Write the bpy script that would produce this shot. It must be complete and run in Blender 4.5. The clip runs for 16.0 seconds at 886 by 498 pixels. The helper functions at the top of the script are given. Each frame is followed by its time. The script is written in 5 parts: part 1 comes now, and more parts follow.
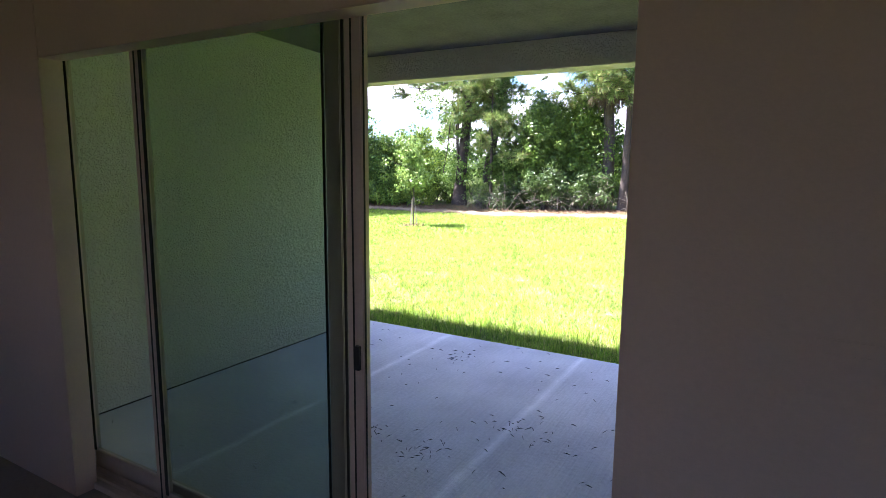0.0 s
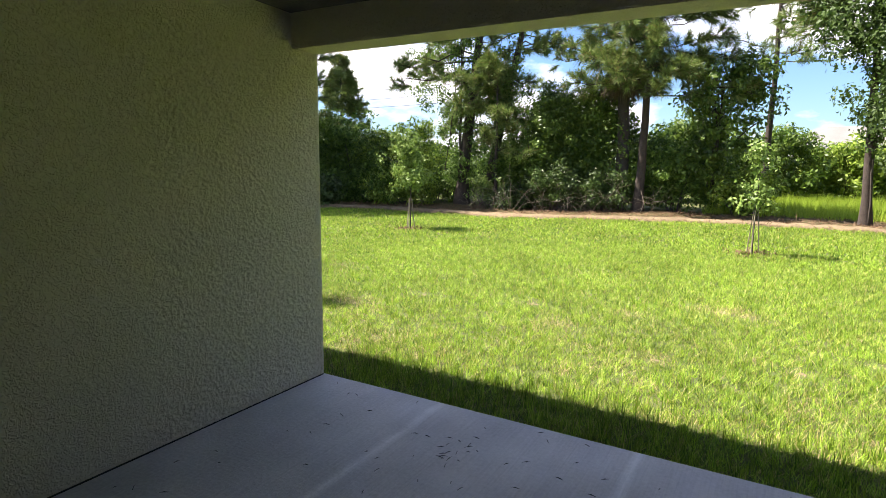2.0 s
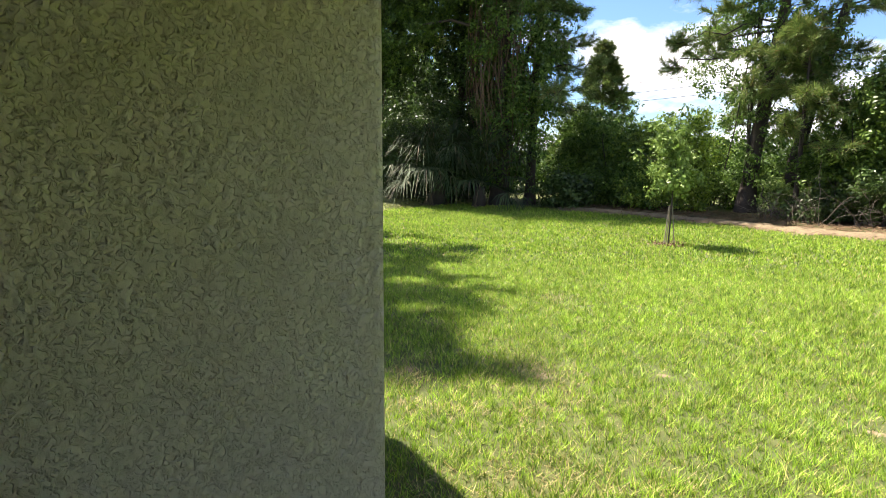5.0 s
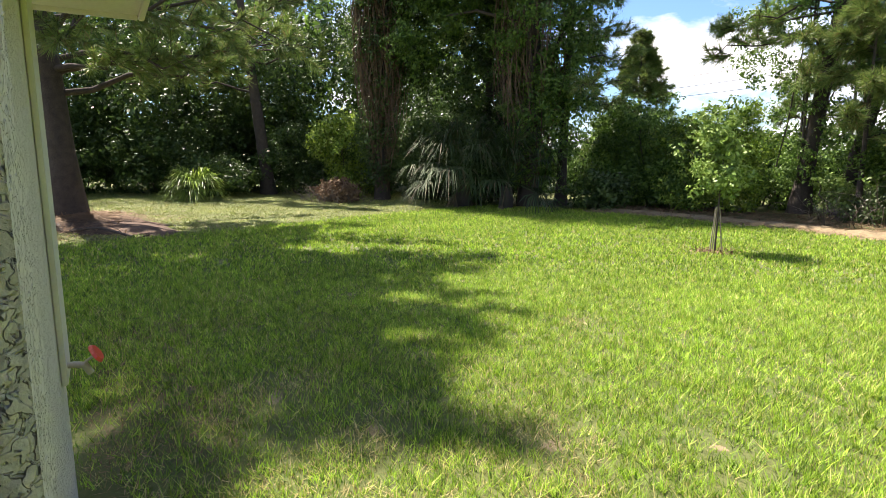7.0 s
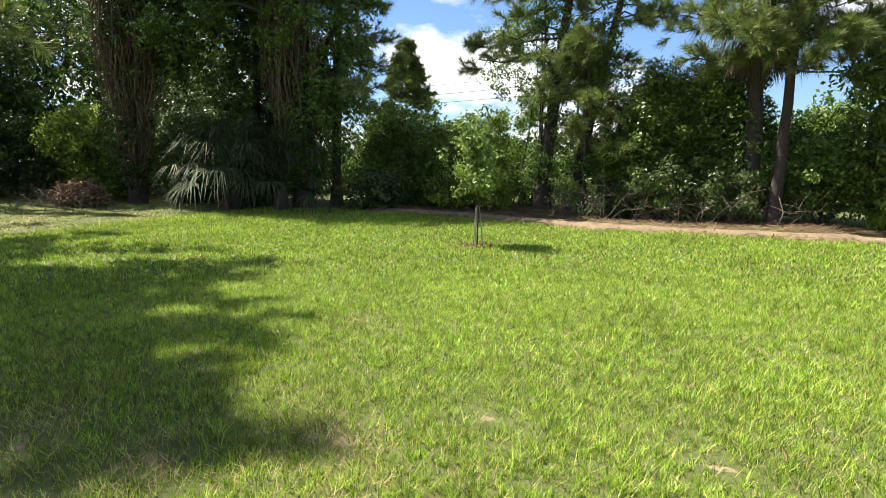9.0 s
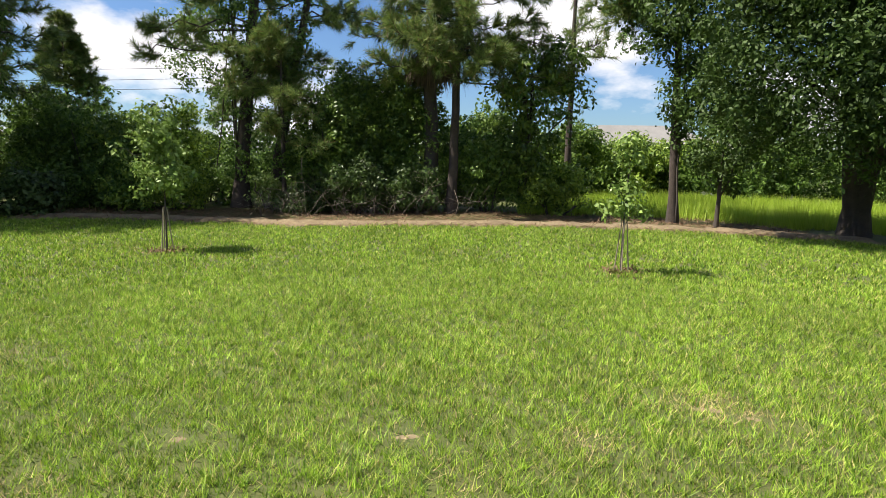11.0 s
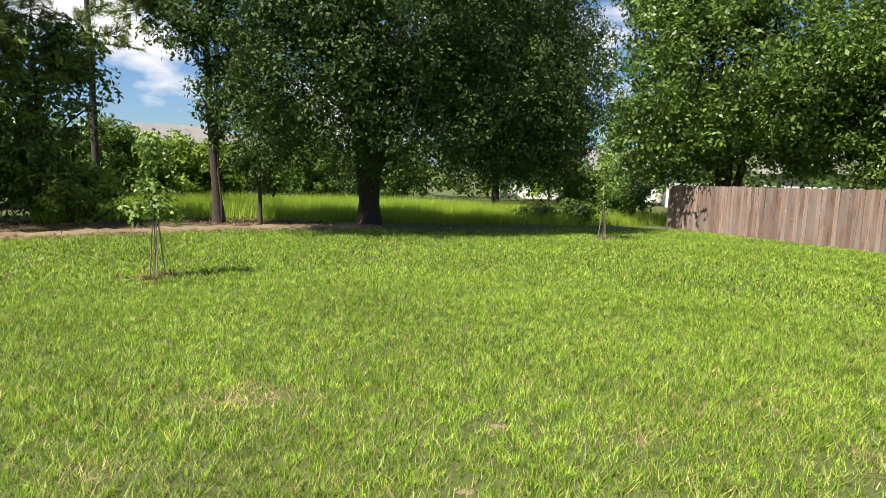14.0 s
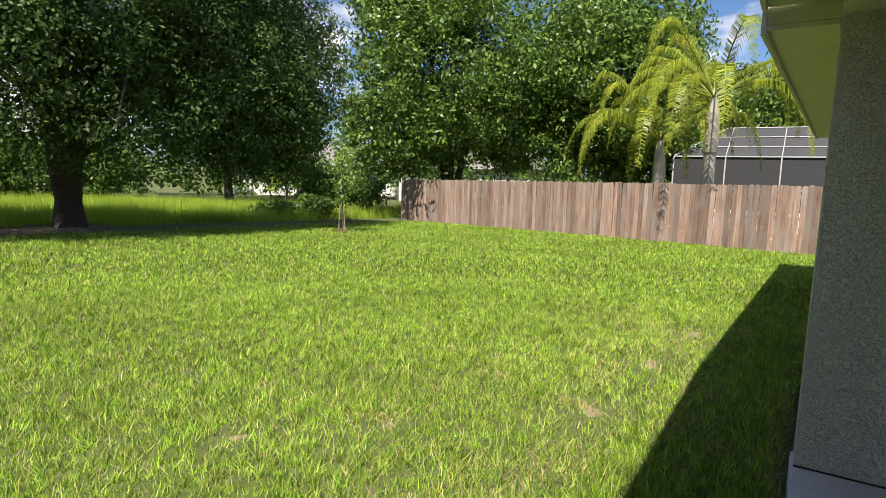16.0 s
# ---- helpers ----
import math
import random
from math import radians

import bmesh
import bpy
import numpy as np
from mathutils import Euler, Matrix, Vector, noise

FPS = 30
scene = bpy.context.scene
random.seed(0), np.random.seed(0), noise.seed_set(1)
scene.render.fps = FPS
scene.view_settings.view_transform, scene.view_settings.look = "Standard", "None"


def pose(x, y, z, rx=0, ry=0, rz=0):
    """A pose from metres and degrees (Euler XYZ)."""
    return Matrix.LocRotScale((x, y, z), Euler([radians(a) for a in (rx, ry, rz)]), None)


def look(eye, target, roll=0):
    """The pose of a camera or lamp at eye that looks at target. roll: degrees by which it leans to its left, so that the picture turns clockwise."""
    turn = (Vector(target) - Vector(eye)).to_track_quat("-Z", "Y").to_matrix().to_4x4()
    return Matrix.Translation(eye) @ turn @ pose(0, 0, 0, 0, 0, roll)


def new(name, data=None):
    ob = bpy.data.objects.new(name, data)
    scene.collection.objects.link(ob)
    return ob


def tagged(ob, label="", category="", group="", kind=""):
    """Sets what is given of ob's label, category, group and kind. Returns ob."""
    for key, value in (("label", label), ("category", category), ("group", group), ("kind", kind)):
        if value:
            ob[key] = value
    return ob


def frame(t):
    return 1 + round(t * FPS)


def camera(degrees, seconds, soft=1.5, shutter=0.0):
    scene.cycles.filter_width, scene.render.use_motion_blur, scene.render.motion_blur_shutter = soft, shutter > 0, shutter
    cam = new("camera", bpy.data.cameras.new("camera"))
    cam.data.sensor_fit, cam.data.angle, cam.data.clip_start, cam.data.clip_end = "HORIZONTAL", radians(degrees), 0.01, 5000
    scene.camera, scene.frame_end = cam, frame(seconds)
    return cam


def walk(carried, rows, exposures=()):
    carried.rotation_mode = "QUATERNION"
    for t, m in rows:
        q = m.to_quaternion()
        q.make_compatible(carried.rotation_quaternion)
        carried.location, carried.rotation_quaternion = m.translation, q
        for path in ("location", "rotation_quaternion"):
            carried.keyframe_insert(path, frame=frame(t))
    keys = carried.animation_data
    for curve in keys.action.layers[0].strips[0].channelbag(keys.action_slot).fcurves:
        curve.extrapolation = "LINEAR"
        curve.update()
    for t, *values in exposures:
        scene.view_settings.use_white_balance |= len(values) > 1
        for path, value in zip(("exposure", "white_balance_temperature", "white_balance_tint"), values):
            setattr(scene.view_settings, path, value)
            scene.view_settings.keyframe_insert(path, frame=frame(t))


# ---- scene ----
cam = camera(75.1, 16.0, soft=0.75)
PATH = [
    (0.0, 3.542, -4.516, 1.555, 81.72, -0.52, 30.05),
    (0.5, 3.328, -4.123, 1.535, 81.58, -0.33, 29.96),
    (1.0, 3.156, -3.768, 1.555, 81.55, -0.45, 30.05),
    (1.5, 2.981, -3.447, 1.562, 81.42, -0.63, 30.21),
    (2.0, 2.820, -3.092, 1.569, 81.35, -0.62, 30.40),
    (2.5, 2.615, -2.701, 1.584, 81.25, -0.57, 31.69),
    (3.0, 2.465, -2.346, 1.570, 81.17, -0.56, 35.31),
    (3.5, 2.289, -1.965, 1.553, 81.13, -0.58, 40.35),
    (4.0, 2.034, -1.529, 1.552, 81.00, -0.63, 46.49),
    (4.5, 1.822, -1.168, 1.556, 80.95, -0.60, 51.41),
    (5.0, 1.626, -0.857, 1.570, 80.88, -0.48, 56.29),
    (5.2, 1.543, -0.750, 1.575, 80.85, -0.41, 57.99),
    (7.3, 0.828, 0.129, 1.515, 80.91, 0.05, 59.74),
    (7.5, 0.833, 0.112, 1.516, 80.87, -0.01, 57.86),
    (8.0, 0.864, 0.057, 1.523, 80.85, -0.25, 51.68),
    (8.2, 0.881, 0.029, 1.528, 80.96, -0.39, 48.84),
    (10.3, 1.011, -0.007, 1.613, 80.76, -0.79, 19.89),
    (10.5, 1.032, 0.000, 1.606, 80.87, -0.86, 16.91),
    (11.0, 1.077, 0.032, 1.587, 81.05, -1.03, 9.20),
    (11.5, 1.111, 0.058, 1.579, 81.18, -1.11, 1.38),
    (12.0, 1.160, 0.055, 1.576, 81.39, -1.23, -6.01),
    (12.5, 1.210, 0.043, 1.573, 81.61, -1.32, -13.36),
    (13.0, 1.267, 0.031, 1.566, 81.76, -1.30, -20.16),
    (13.5, 1.343, 0.015, 1.566, 81.95, -1.26, -26.38),
    (14.0, 1.437, 0.008, 1.552, 82.11, -1.35, -32.71),
    (14.5, 1.510, 0.031, 1.529, 82.27, -1.40, -39.15),
    (15.0, 1.547, 0.064, 1.506, 82.45, -1.49, -45.06),
    (15.5, 1.575, 0.101, 1.487, 82.53, -1.51, -51.58),
    (16.0, 1.575, 0.087, 1.491, 82.36, -1.46, -58.10),
]
EXPOSURE = [(0.0, 3.25, 5900, 28), (1.0, 2.55, 6300, 24), (1.5, 2.25, 6500, 19), (2.0, 1.8, 6900, 17), (3.0, 1.7, 7000, 15), (5.0, 1.8, 7000, 15), (8.0, 1.75, 7000, 15), (10.5, 1.05, 6800, 12), (16.0, 0.95, 6800, 12)]
walk(cam, [(t, pose(*p)) for t, *p in PATH], EXPOSURE)

# ---- daylight ----
SUN_FROM = Vector((-0.65, -0.14, 1.0)).normalized()
world = bpy.data.worlds.new("sky")
scene.world = world
world.use_nodes = True
wn, wl = world.node_tree.nodes, world.node_tree.links
wn.clear()
sky = wn.new("ShaderNodeTexSky")
sky.sky_type, sky.sun_disc = "NISHITA", False
sky.sun_elevation = math.asin(SUN_FROM.z)
sky.sun_rotation = math.atan2(SUN_FROM.x, SUN_FROM.y)
sky.altitude, sky.air_density, sky.dust_density, sky.ozone_density = 0, 1.0, 0.6, 1.5
tc = wn.new("ShaderNodeTexCoord")
mp = wn.new("ShaderNodeMapping")
mp.inputs["Scale"].default_value = (1.0, 1.0, 2.2)
cloud = wn.new("ShaderNodeTexNoise")
cloud.inputs["Scale"].default_value, cloud.inputs["Detail"].default_value, cloud.inputs["Roughness"].default_value = 3.1, 9, 0.55
ramp = wn.new("ShaderNodeValToRGB")
ramp.color_ramp.elements[0].position, ramp.color_ramp.elements[1].position = 0.50, 0.60
mix = wn.new("ShaderNodeMix")
mix.data_type = "RGBA"
bg = wn.new("ShaderNodeBackground")
bg.inputs["Strength"].default_value = 0.085
out = wn.new("ShaderNodeOutputWorld")
wl.new(tc.outputs["Generated"], mp.inputs["Vector"])
wl.new(mp.outputs["Vector"], cloud.inputs["Vector"])
wl.new(cloud.outputs["Fac"], ramp.inputs["Fac"])
wl.new(ramp.outputs["Color"], mix.inputs["Factor"])
tone = wn.new("ShaderNodeMix")
tone.data_type, tone.blend_type = "RGBA", "MULTIPLY"
tone.inputs["Factor"].default_value, tone.inputs["B"].default_value = 1.0, (0.46, 0.62, 0.82, 1)
wl.new(sky.outputs["Color"], tone.inputs["A"])
wl.new(tone.outputs["Result"], mix.inputs["A"])
mix.inputs["B"].default_value = (6.6, 6.7, 7.0, 1)
wl.new(mix.outputs["Result"], bg.inputs["Color"])
wl.new(bg.outputs["Background"], out.inputs["Surface"])

lamp = bpy.data.lights.new("sun", "SUN")
lamp.energy, lamp.angle, lamp.color = 5.0, radians(0.55), (1.0, 0.95, 0.86)
sun = new("sun", lamp)
sun.matrix_world = look(SUN_FROM * 50, (0, 0, 0))


# ---- materials ----
def material(name, color, rough=0.8, vary=0.15, scale=3.0, fine=60.0, bump=0.0, bump_scale=40.0, metal=0.0, island=0.0, tint=None):
    """A surface with two scales of variation in colour, and fine relief."""
    m = bpy.data.materials.new(name)
    m.use_nodes = True
    n, l = m.node_tree.nodes, m.node_tree.links
    b = n["Principled BSDF"]
    b.inputs["Roughness"].default_value, b.inputs["Metallic"].default_value = rough, metal
    co = n.new("ShaderNodeTexCoord")
    big, small = n.new("ShaderNodeTexNoise"), n.new("ShaderNodeTexNoise")
    for t, s in ((big, scale), (small, fine)):
        t.inputs["Scale"].default_value, t.inputs["Detail"].default_value = s, 5
        l.new(co.outputs["Object"], t.inputs["Vector"])
    add = n.new("ShaderNodeMath")
    add.operation = "ADD"
    l.new(big.outputs["Fac"], add.inputs[0])
    l.new(small.outputs["Fac"], add.inputs[1])
    r = n.new("ShaderNodeMapRange")
    r.inputs["From Min"].default_value, r.inputs["From Max"].default_value = 0.6, 1.4
    l.new(add.outputs["Value"], r.inputs["Value"])
    mx = n.new("ShaderNodeMix")
    mx.data_type = "RGBA"
    other = tint or tuple(c * (1 - 2 * vary) for c in color)
    mx.inputs["A"].default_value = (*[c * (1 + vary) for c in color], 1) if not tint else (*color, 1)
    mx.inputs["B"].default_value = (*other, 1)
    l.new(r.outputs["Result"], mx.inputs["Factor"])
    last = mx.outputs["Result"]
    if island:
        g = n.new("ShaderNodeObjectInfo")
        hs = n.new("ShaderNodeHueSaturation")
        mr = n.new("ShaderNodeMapRange")
        mr.inputs["To Min"].default_value, mr.inputs["To Max"].default_value = 1 - island, 1 + island
        l.new(g.outputs["Random"], mr.inputs["Value"])
        l.new(mr.outputs["Result"], hs.inputs["Value"])
        l.new(last, hs.inputs["Color"])
        last = hs.outputs["Color"]
    l.new(last, b.inputs["Base Color"])
    if bump:
        t = n.new("ShaderNodeTexNoise")
        t.inputs["Scale"].default_value, t.inputs["Detail"].default_value = bump_scale, 4
        l.new(co.outputs["Object"], t.inputs["Vector"])
        bp = n.new("ShaderNodeBump")
        bp.inputs["Strength"].default_value, bp.inputs["Distance"].default_value = bump, 0.01
        l.new(t.outputs["Fac"], bp.inputs["Height"])
        l.new(bp.outputs["Normal"], b.inputs["Normal"])
    return m


def leafy(name, dark, light, rough=0.45, through_light=0.35, patch=0.25, dry=None, tuft=0.0):
    """Leaves or blades: each island its own shade, larger patches, and light that comes through them."""
    m = bpy.data.materials.new(name)
    m.use_nodes = True
    n, l = m.node_tree.nodes, m.node_tree.links
    b, o = n["Principled BSDF"], n["Material Output"]
    b.inputs["Roughness"].default_value = rough
    b.inputs["Specular IOR Level"].default_value = 0.35
    g = n.new("ShaderNodeNewGeometry")
    r = n.new("ShaderNodeValToRGB")
    e = r.color_ramp.elements
    e[0].color, e[1].color = (*dark, 1), (*light, 1)
    if dry:
        e[1].position = 0.86
        k = e.new(0.97)
        k.color = (*dry, 1)
    l.new(g.outputs["Random Per Island"], r.inputs["Fac"])
    t = n.new("ShaderNodeTexNoise")
    t.inputs["Scale"].default_value, t.inputs["Detail"].default_value = 0.55, 3
    l.new(g.outputs["Position"], t.inputs["Vector"])
    hs = n.new("ShaderNodeHueSaturation")
    mr = n.new("ShaderNodeMapRange")
    mr.inputs["From Min"].default_value, mr.inputs["From Max"].default_value = 0.3, 0.7
    mr.inputs["To Min"].default_value, mr.inputs["To Max"].default_value = 1 - patch, 1 + patch
    l.new(t.outputs["Fac"], mr.inputs["Value"])
    l.new(mr.outputs["Result"], hs.inputs["Value"])
    if tuft:
        t2, m2, ad = n.new("ShaderNodeTexNoise"), n.new("ShaderNodeMapRange"), n.new("ShaderNodeMath")
        t2.inputs["Scale"].default_value, t2.inputs["Detail"].default_value = 9.0, 3
        m2.inputs["From Min"].default_value, m2.inputs["From Max"].default_value = 0.32, 0.68
        m2.inputs["To Min"].default_value, m2.inputs["To Max"].default_value = 1 - tuft, 1 + tuft
        ad.operation = "MULTIPLY"
        l.new(g.outputs["Position"], t2.inputs["Vector"])
        l.new(t2.outputs["Fac"], m2.inputs["Value"])
        l.new(m2.outputs["Result"], ad.inputs[0])
        l.new(mr.outputs["Result"], ad.inputs[1])
        l.new(ad.outputs["Value"], hs.inputs["Value"])
    l.new(r.outputs["Color"], hs.inputs["Color"])
    l.new(hs.outputs["Color"], b.inputs["Base Color"])
    tr = n.new("ShaderNodeBsdfTranslucent")
    l.new(hs.outputs["Color"], tr.inputs["Color"])
    mx = n.new("ShaderNodeMixShader")
    mx.inputs["Fac"].default_value = through_light
    l.new(b.outputs["BSDF"], mx.inputs[1])
    l.new(tr.outputs["BSDF"], mx.inputs[2])
    l.new(mx.outputs["Shader"], o.inputs["Surface"])
    return m


def stucco():
    """Painted stucco with raised, flattened worm-like crumbs."""
    m = bpy.data.materials.new("painted_stucco")
    m.use_nodes = True
    n, l = m.node_tree.nodes, m.node_tree.links
    b = n["Principled BSDF"]
    b.inputs["Roughness"].default_value = 0.65
    co = n.new("ShaderNodeTexCoord")
    big, crumb, fine = n.new("ShaderNodeTexNoise"), n.new("ShaderNodeTexNoise"), n.new("ShaderNodeTexNoise")
    for t, sc, de in ((big, 1.2, 4), (crumb, 48, 2), (fine, 230, 2)):
        t.inputs["Scale"].default_value, t.inputs["Detail"].default_value = sc, de
        l.new(co.outputs["Object"], t.inputs["Vector"])
    crumb.inputs["Distortion"].default_value = 1.1
    r = n.new("ShaderNodeValToRGB")
    r.color_ramp.elements[0].color, r.color_ramp.elements[1].color = (0.70, 0.645, 0.56, 1), (0.80, 0.74, 0.65, 1)
    l.new(big.outputs["Fac"], r.inputs["Fac"])
    l.new(r.outputs["Color"], b.inputs["Base Color"])
    h = n.new("ShaderNodeMapRange")
    h.interpolation_type = "SMOOTHSTEP"
    h.inputs["From Min"].default_value, h.inputs["From Max"].default_value = 0.47, 0.56
    l.new(crumb.outputs["Fac"], h.inputs["Value"])
    add = n.new("ShaderNodeMath")
    add.operation = "MULTIPLY_ADD"
    add.inputs[1].default_value = 0.12
    l.new(fine.outputs["Fac"], add.inputs[0])
    l.new(h.outputs["Result"], add.inputs[2])
    bp = n.new("ShaderNodeBump")
    bp.inputs["Strength"].default_value, bp.inputs["Distance"].default_value = 1.0, 0.016
    l.new(add.outputs["Value"], bp.inputs["Height"])
    l.new(bp.outputs["Normal"], b.inputs["Normal"])
    return m


M_STUCCO = stucco()
M_TRIM = material("painted_trim", (0.62, 0.60, 0.50), 0.7, 0.04, 2, 60, 0.15, 60)
M_SOFFIT = material("soffit_paint", (0.66, 0.64, 0.52), 0.75, 0.05, 2, 50, 0.3, 50)
def slab_concrete():
    """Broom-finished concrete: mottling, fine brush lines along the slab, two pale streaks where joints were rubbed in."""
    m = bpy.data.materials.new("concrete_slab")
    m.use_nodes = True
    n, l = m.node_tree.nodes, m.node_tree.links
    b = n["Principled BSDF"]
    b.inputs["Roughness"].default_value = 0.7
    co = n.new("ShaderNodeTexCoord")

    def noise_at(scale, stretch=(1, 1, 1), detail=5):
        mp, t = n.new("ShaderNodeMapping"), n.new("ShaderNodeTexNoise")
        mp.inputs["Scale"].default_value = stretch
        t.inputs["Scale"].default_value, t.inputs["Detail"].default_value = scale, detail
        l.new(co.outputs["Object"], mp.inputs["Vector"])
        l.new(mp.outputs["Vector"], t.inputs["Vector"])
        return t.outputs["Fac"]

    def math_(op, a, c):
        k = n.new("ShaderNodeMath")
        k.operation = op
        for i, x in enumerate((a, c)):
            if isinstance(x, (int, float)):
                k.inputs[i].default_value = x
            else:
                l.new(x, k.inputs[i])
        return k.outputs["Value"]

    mott, brush, pits = noise_at(1.6), noise_at(1.0, (90, 2.5, 1), 3), noise_at(45, (1, 1, 1), 3)
    sep = n.new("ShaderNodeSeparateXYZ")
    l.new(co.outputs["Object"], sep.inputs["Vector"])
    wob = math_("MULTIPLY", math_("SUBTRACT", noise_at(3.0), 0.5), 0.06)
    streak = 0.0
    for x0 in (1.02, 2.27):
        d = math_("ABSOLUTE", math_("ADD", math_("SUBTRACT", sep.outputs["X"], x0), wob), 0)
        g = n.new("ShaderNodeMapRange")
        g.inputs["From Min"].default_value, g.inputs["From Max"].default_value, g.inputs["To Min"].default_value, g.inputs["To Max"].default_value = 0.0, 0.045, 1.0, 0.0
        l.new(d, g.inputs["Value"])
        streak = math_("ADD", g.outputs["Result"], streak)
    streak = math_("MULTIPLY", streak, noise_at(6.0))
    v = math_("ADD", math_("ADD", math_("MULTIPLY", mott, 0.55), math_("MULTIPLY", brush, 0.22)), math_("ADD", math_("MULTIPLY", pits, 0.25), math_("MULTIPLY", streak, 0.5)))
    r = n.new("ShaderNodeValToRGB")
    r.color_ramp.elements[0].position, r.color_ramp.elements[1].position = 0.30, 0.85
    r.color_ramp.elements[0].color, r.color_ramp.elements[1].color = (0.40, 0.37, 0.38, 1), (0.84, 0.80, 0.80, 1)
    l.new(v, r.inputs["Fac"])
    l.new(r.outputs["Color"], b.inputs["Base Color"])
    bp = n.new("ShaderNodeBump")
    bp.inputs["Strength"].default_value, bp.inputs["Distance"].default_value = 0.7, 0.006
    l.new(math_("ADD", brush, pits), bp.inputs["Height"])
    l.new(bp.outputs["Normal"], b.inputs["Normal"])
    return m


M_SLAB = slab_concrete()
M_DRYWALL = material("interior_paint", (0.68, 0.49, 0.385), 0.85, 0.03, 2, 60, 0.12, 120)
M_CEILING = material("ceiling_paint", (0.80, 0.77, 0.70), 0.9, 0.04, 2, 60, 0.3, 90)
M_FLOOR = material("floor_tile", (0.35, 0.30, 0.26), 0.4, 0.1, 2, 50)
M_ALU = material("bronze_aluminium", (0.60, 0.47, 0.40), 0.45, 0.05, 4, 80, 0, 1, 0.3)
M_RUBBER = material("black_gasket", (0.012, 0.012, 0.012), 0.6, 0.1)
M_PLASTIC = material("white_plastic", (0.75, 0.72, 0.66), 0.4, 0.03)
M_RED = material("red_paint", (0.65, 0.05, 0.03), 0.4, 0.1)
M_BRASS = material("dull_brass", (0.55, 0.50, 0.40), 0.4, 0.1, 5, 60, 0, 1, 0.7)
M_ROOF = material("asphalt_shingle", (0.16, 0.15, 0.14), 0.95, 0.2, 4, 60, 0.5, 60)
M_ROOF_FAR = material("pale_roof", (0.20, 0.195, 0.185), 0.9, 0.12, 1, 20)
M_FRAME = material("grey_frame", (0.42, 0.42, 0.42), 0.5, 0.05, 1, 30)
M_WHITE = material("white_wall", (0.75, 0.74, 0.72), 0.8, 0.05, 0.5, 20)
def cedar():
    """Weathered boards: long grain, grey bleaching, pale knots, each board its own."""
    m = bpy.data.materials.new("weathered_cedar")
    m.use_nodes = True
    n, l = m.node_tree.nodes, m.node_tree.links
    b = n["Principled BSDF"]
    b.inputs["Roughness"].default_value = 0.85
    co, info = n.new("ShaderNodeTexCoord"), n.new("ShaderNodeObjectInfo")
    off = n.new("ShaderNodeVectorMath")
    off.operation = "SCALE"
    off.inputs[0].default_value = (37.0, 11.0, 53.0)
    l.new(info.outputs["Random"], off.inputs["Scale"])
    add = n.new("ShaderNodeVectorMath")
    l.new(co.outputs["Object"], add.inputs[0])
    l.new(off.outputs["Vector"], add.inputs[1])
    mp = n.new("ShaderNodeMapping")
    mp.inputs["Scale"].default_value = (38, 38, 1.6)
    l.new(add.outputs["Vector"], mp.inputs["Vector"])
    grain, knots, bleach = n.new("ShaderNodeTexNoise"), n.new("ShaderNodeTexVoronoi"), n.new("ShaderNodeTexNoise")
    grain.inputs["Scale"].default_value, grain.inputs["Detail"].default_value = 1.0, 6
    knots.inputs["Scale"].default_value = 2.6
    bleach.inputs["Scale"].default_value, bleach.inputs["Detail"].default_value = 1.1, 3
    l.new(mp.outputs["Vector"], grain.inputs["Vector"])
    l.new(add.outputs["Vector"], knots.inputs["Vector"])
    l.new(add.outputs["Vector"], bleach.inputs["Vector"])
    r = n.new("ShaderNodeValToRGB")
    r.color_ramp.elements[0].position, r.color_ramp.elements[1].position = 0.32, 0.68
    r.color_ramp.elements[0].color, r.color_ramp.elements[1].color = (0.15, 0.095, 0.075, 1), (0.33, 0.22, 0.165, 1)
    l.new(grain.outputs["Fac"], r.inputs["Fac"])
    g = n.new("ShaderNodeMix")
    g.data_type = "RGBA"
    g.inputs["B"].default_value = (0.28, 0.235, 0.21, 1)
    gr = n.new("ShaderNodeMapRange")
    gr.inputs["From Min"].default_value, gr.inputs["From Max"].default_value, gr.inputs["To Max"].default_value = 0.42, 0.66, 0.75
    l.new(bleach.outputs["Fac"], gr.inputs["Value"])
    l.new(gr.outputs["Result"], g.inputs["Factor"])
    l.new(r.outputs["Color"], g.inputs["A"])
    k = n.new("ShaderNodeMix")
    k.data_type = "RGBA"
    k.inputs["B"].default_value = (0.50, 0.33, 0.19, 1)
    kr = n.new("ShaderNodeMapRange")
    kr.inputs["From Min"].default_value, kr.inputs["From Max"].default_value = 0.09, 0.05
    l.new(knots.outputs["Distance"], kr.inputs["Value"])
    l.new(kr.outputs["Result"], k.inputs["Factor"])
    l.new(g.outputs["Result"], k.inputs["A"])
    hs, mr = n.new("ShaderNodeHueSaturation"), n.new("ShaderNodeMapRange")
    mr.inputs["To Min"].default_value, mr.inputs["To Max"].default_value = 0.62, 1.25
    l.new(info.outputs["Random"], mr.inputs["Value"])
    l.new(mr.outputs["Result"], hs.inputs["Value"])
    l.new(k.outputs["Result"], hs.inputs["Color"])
    l.new(hs.outputs["Color"], b.inputs["Base Color"])
    return m


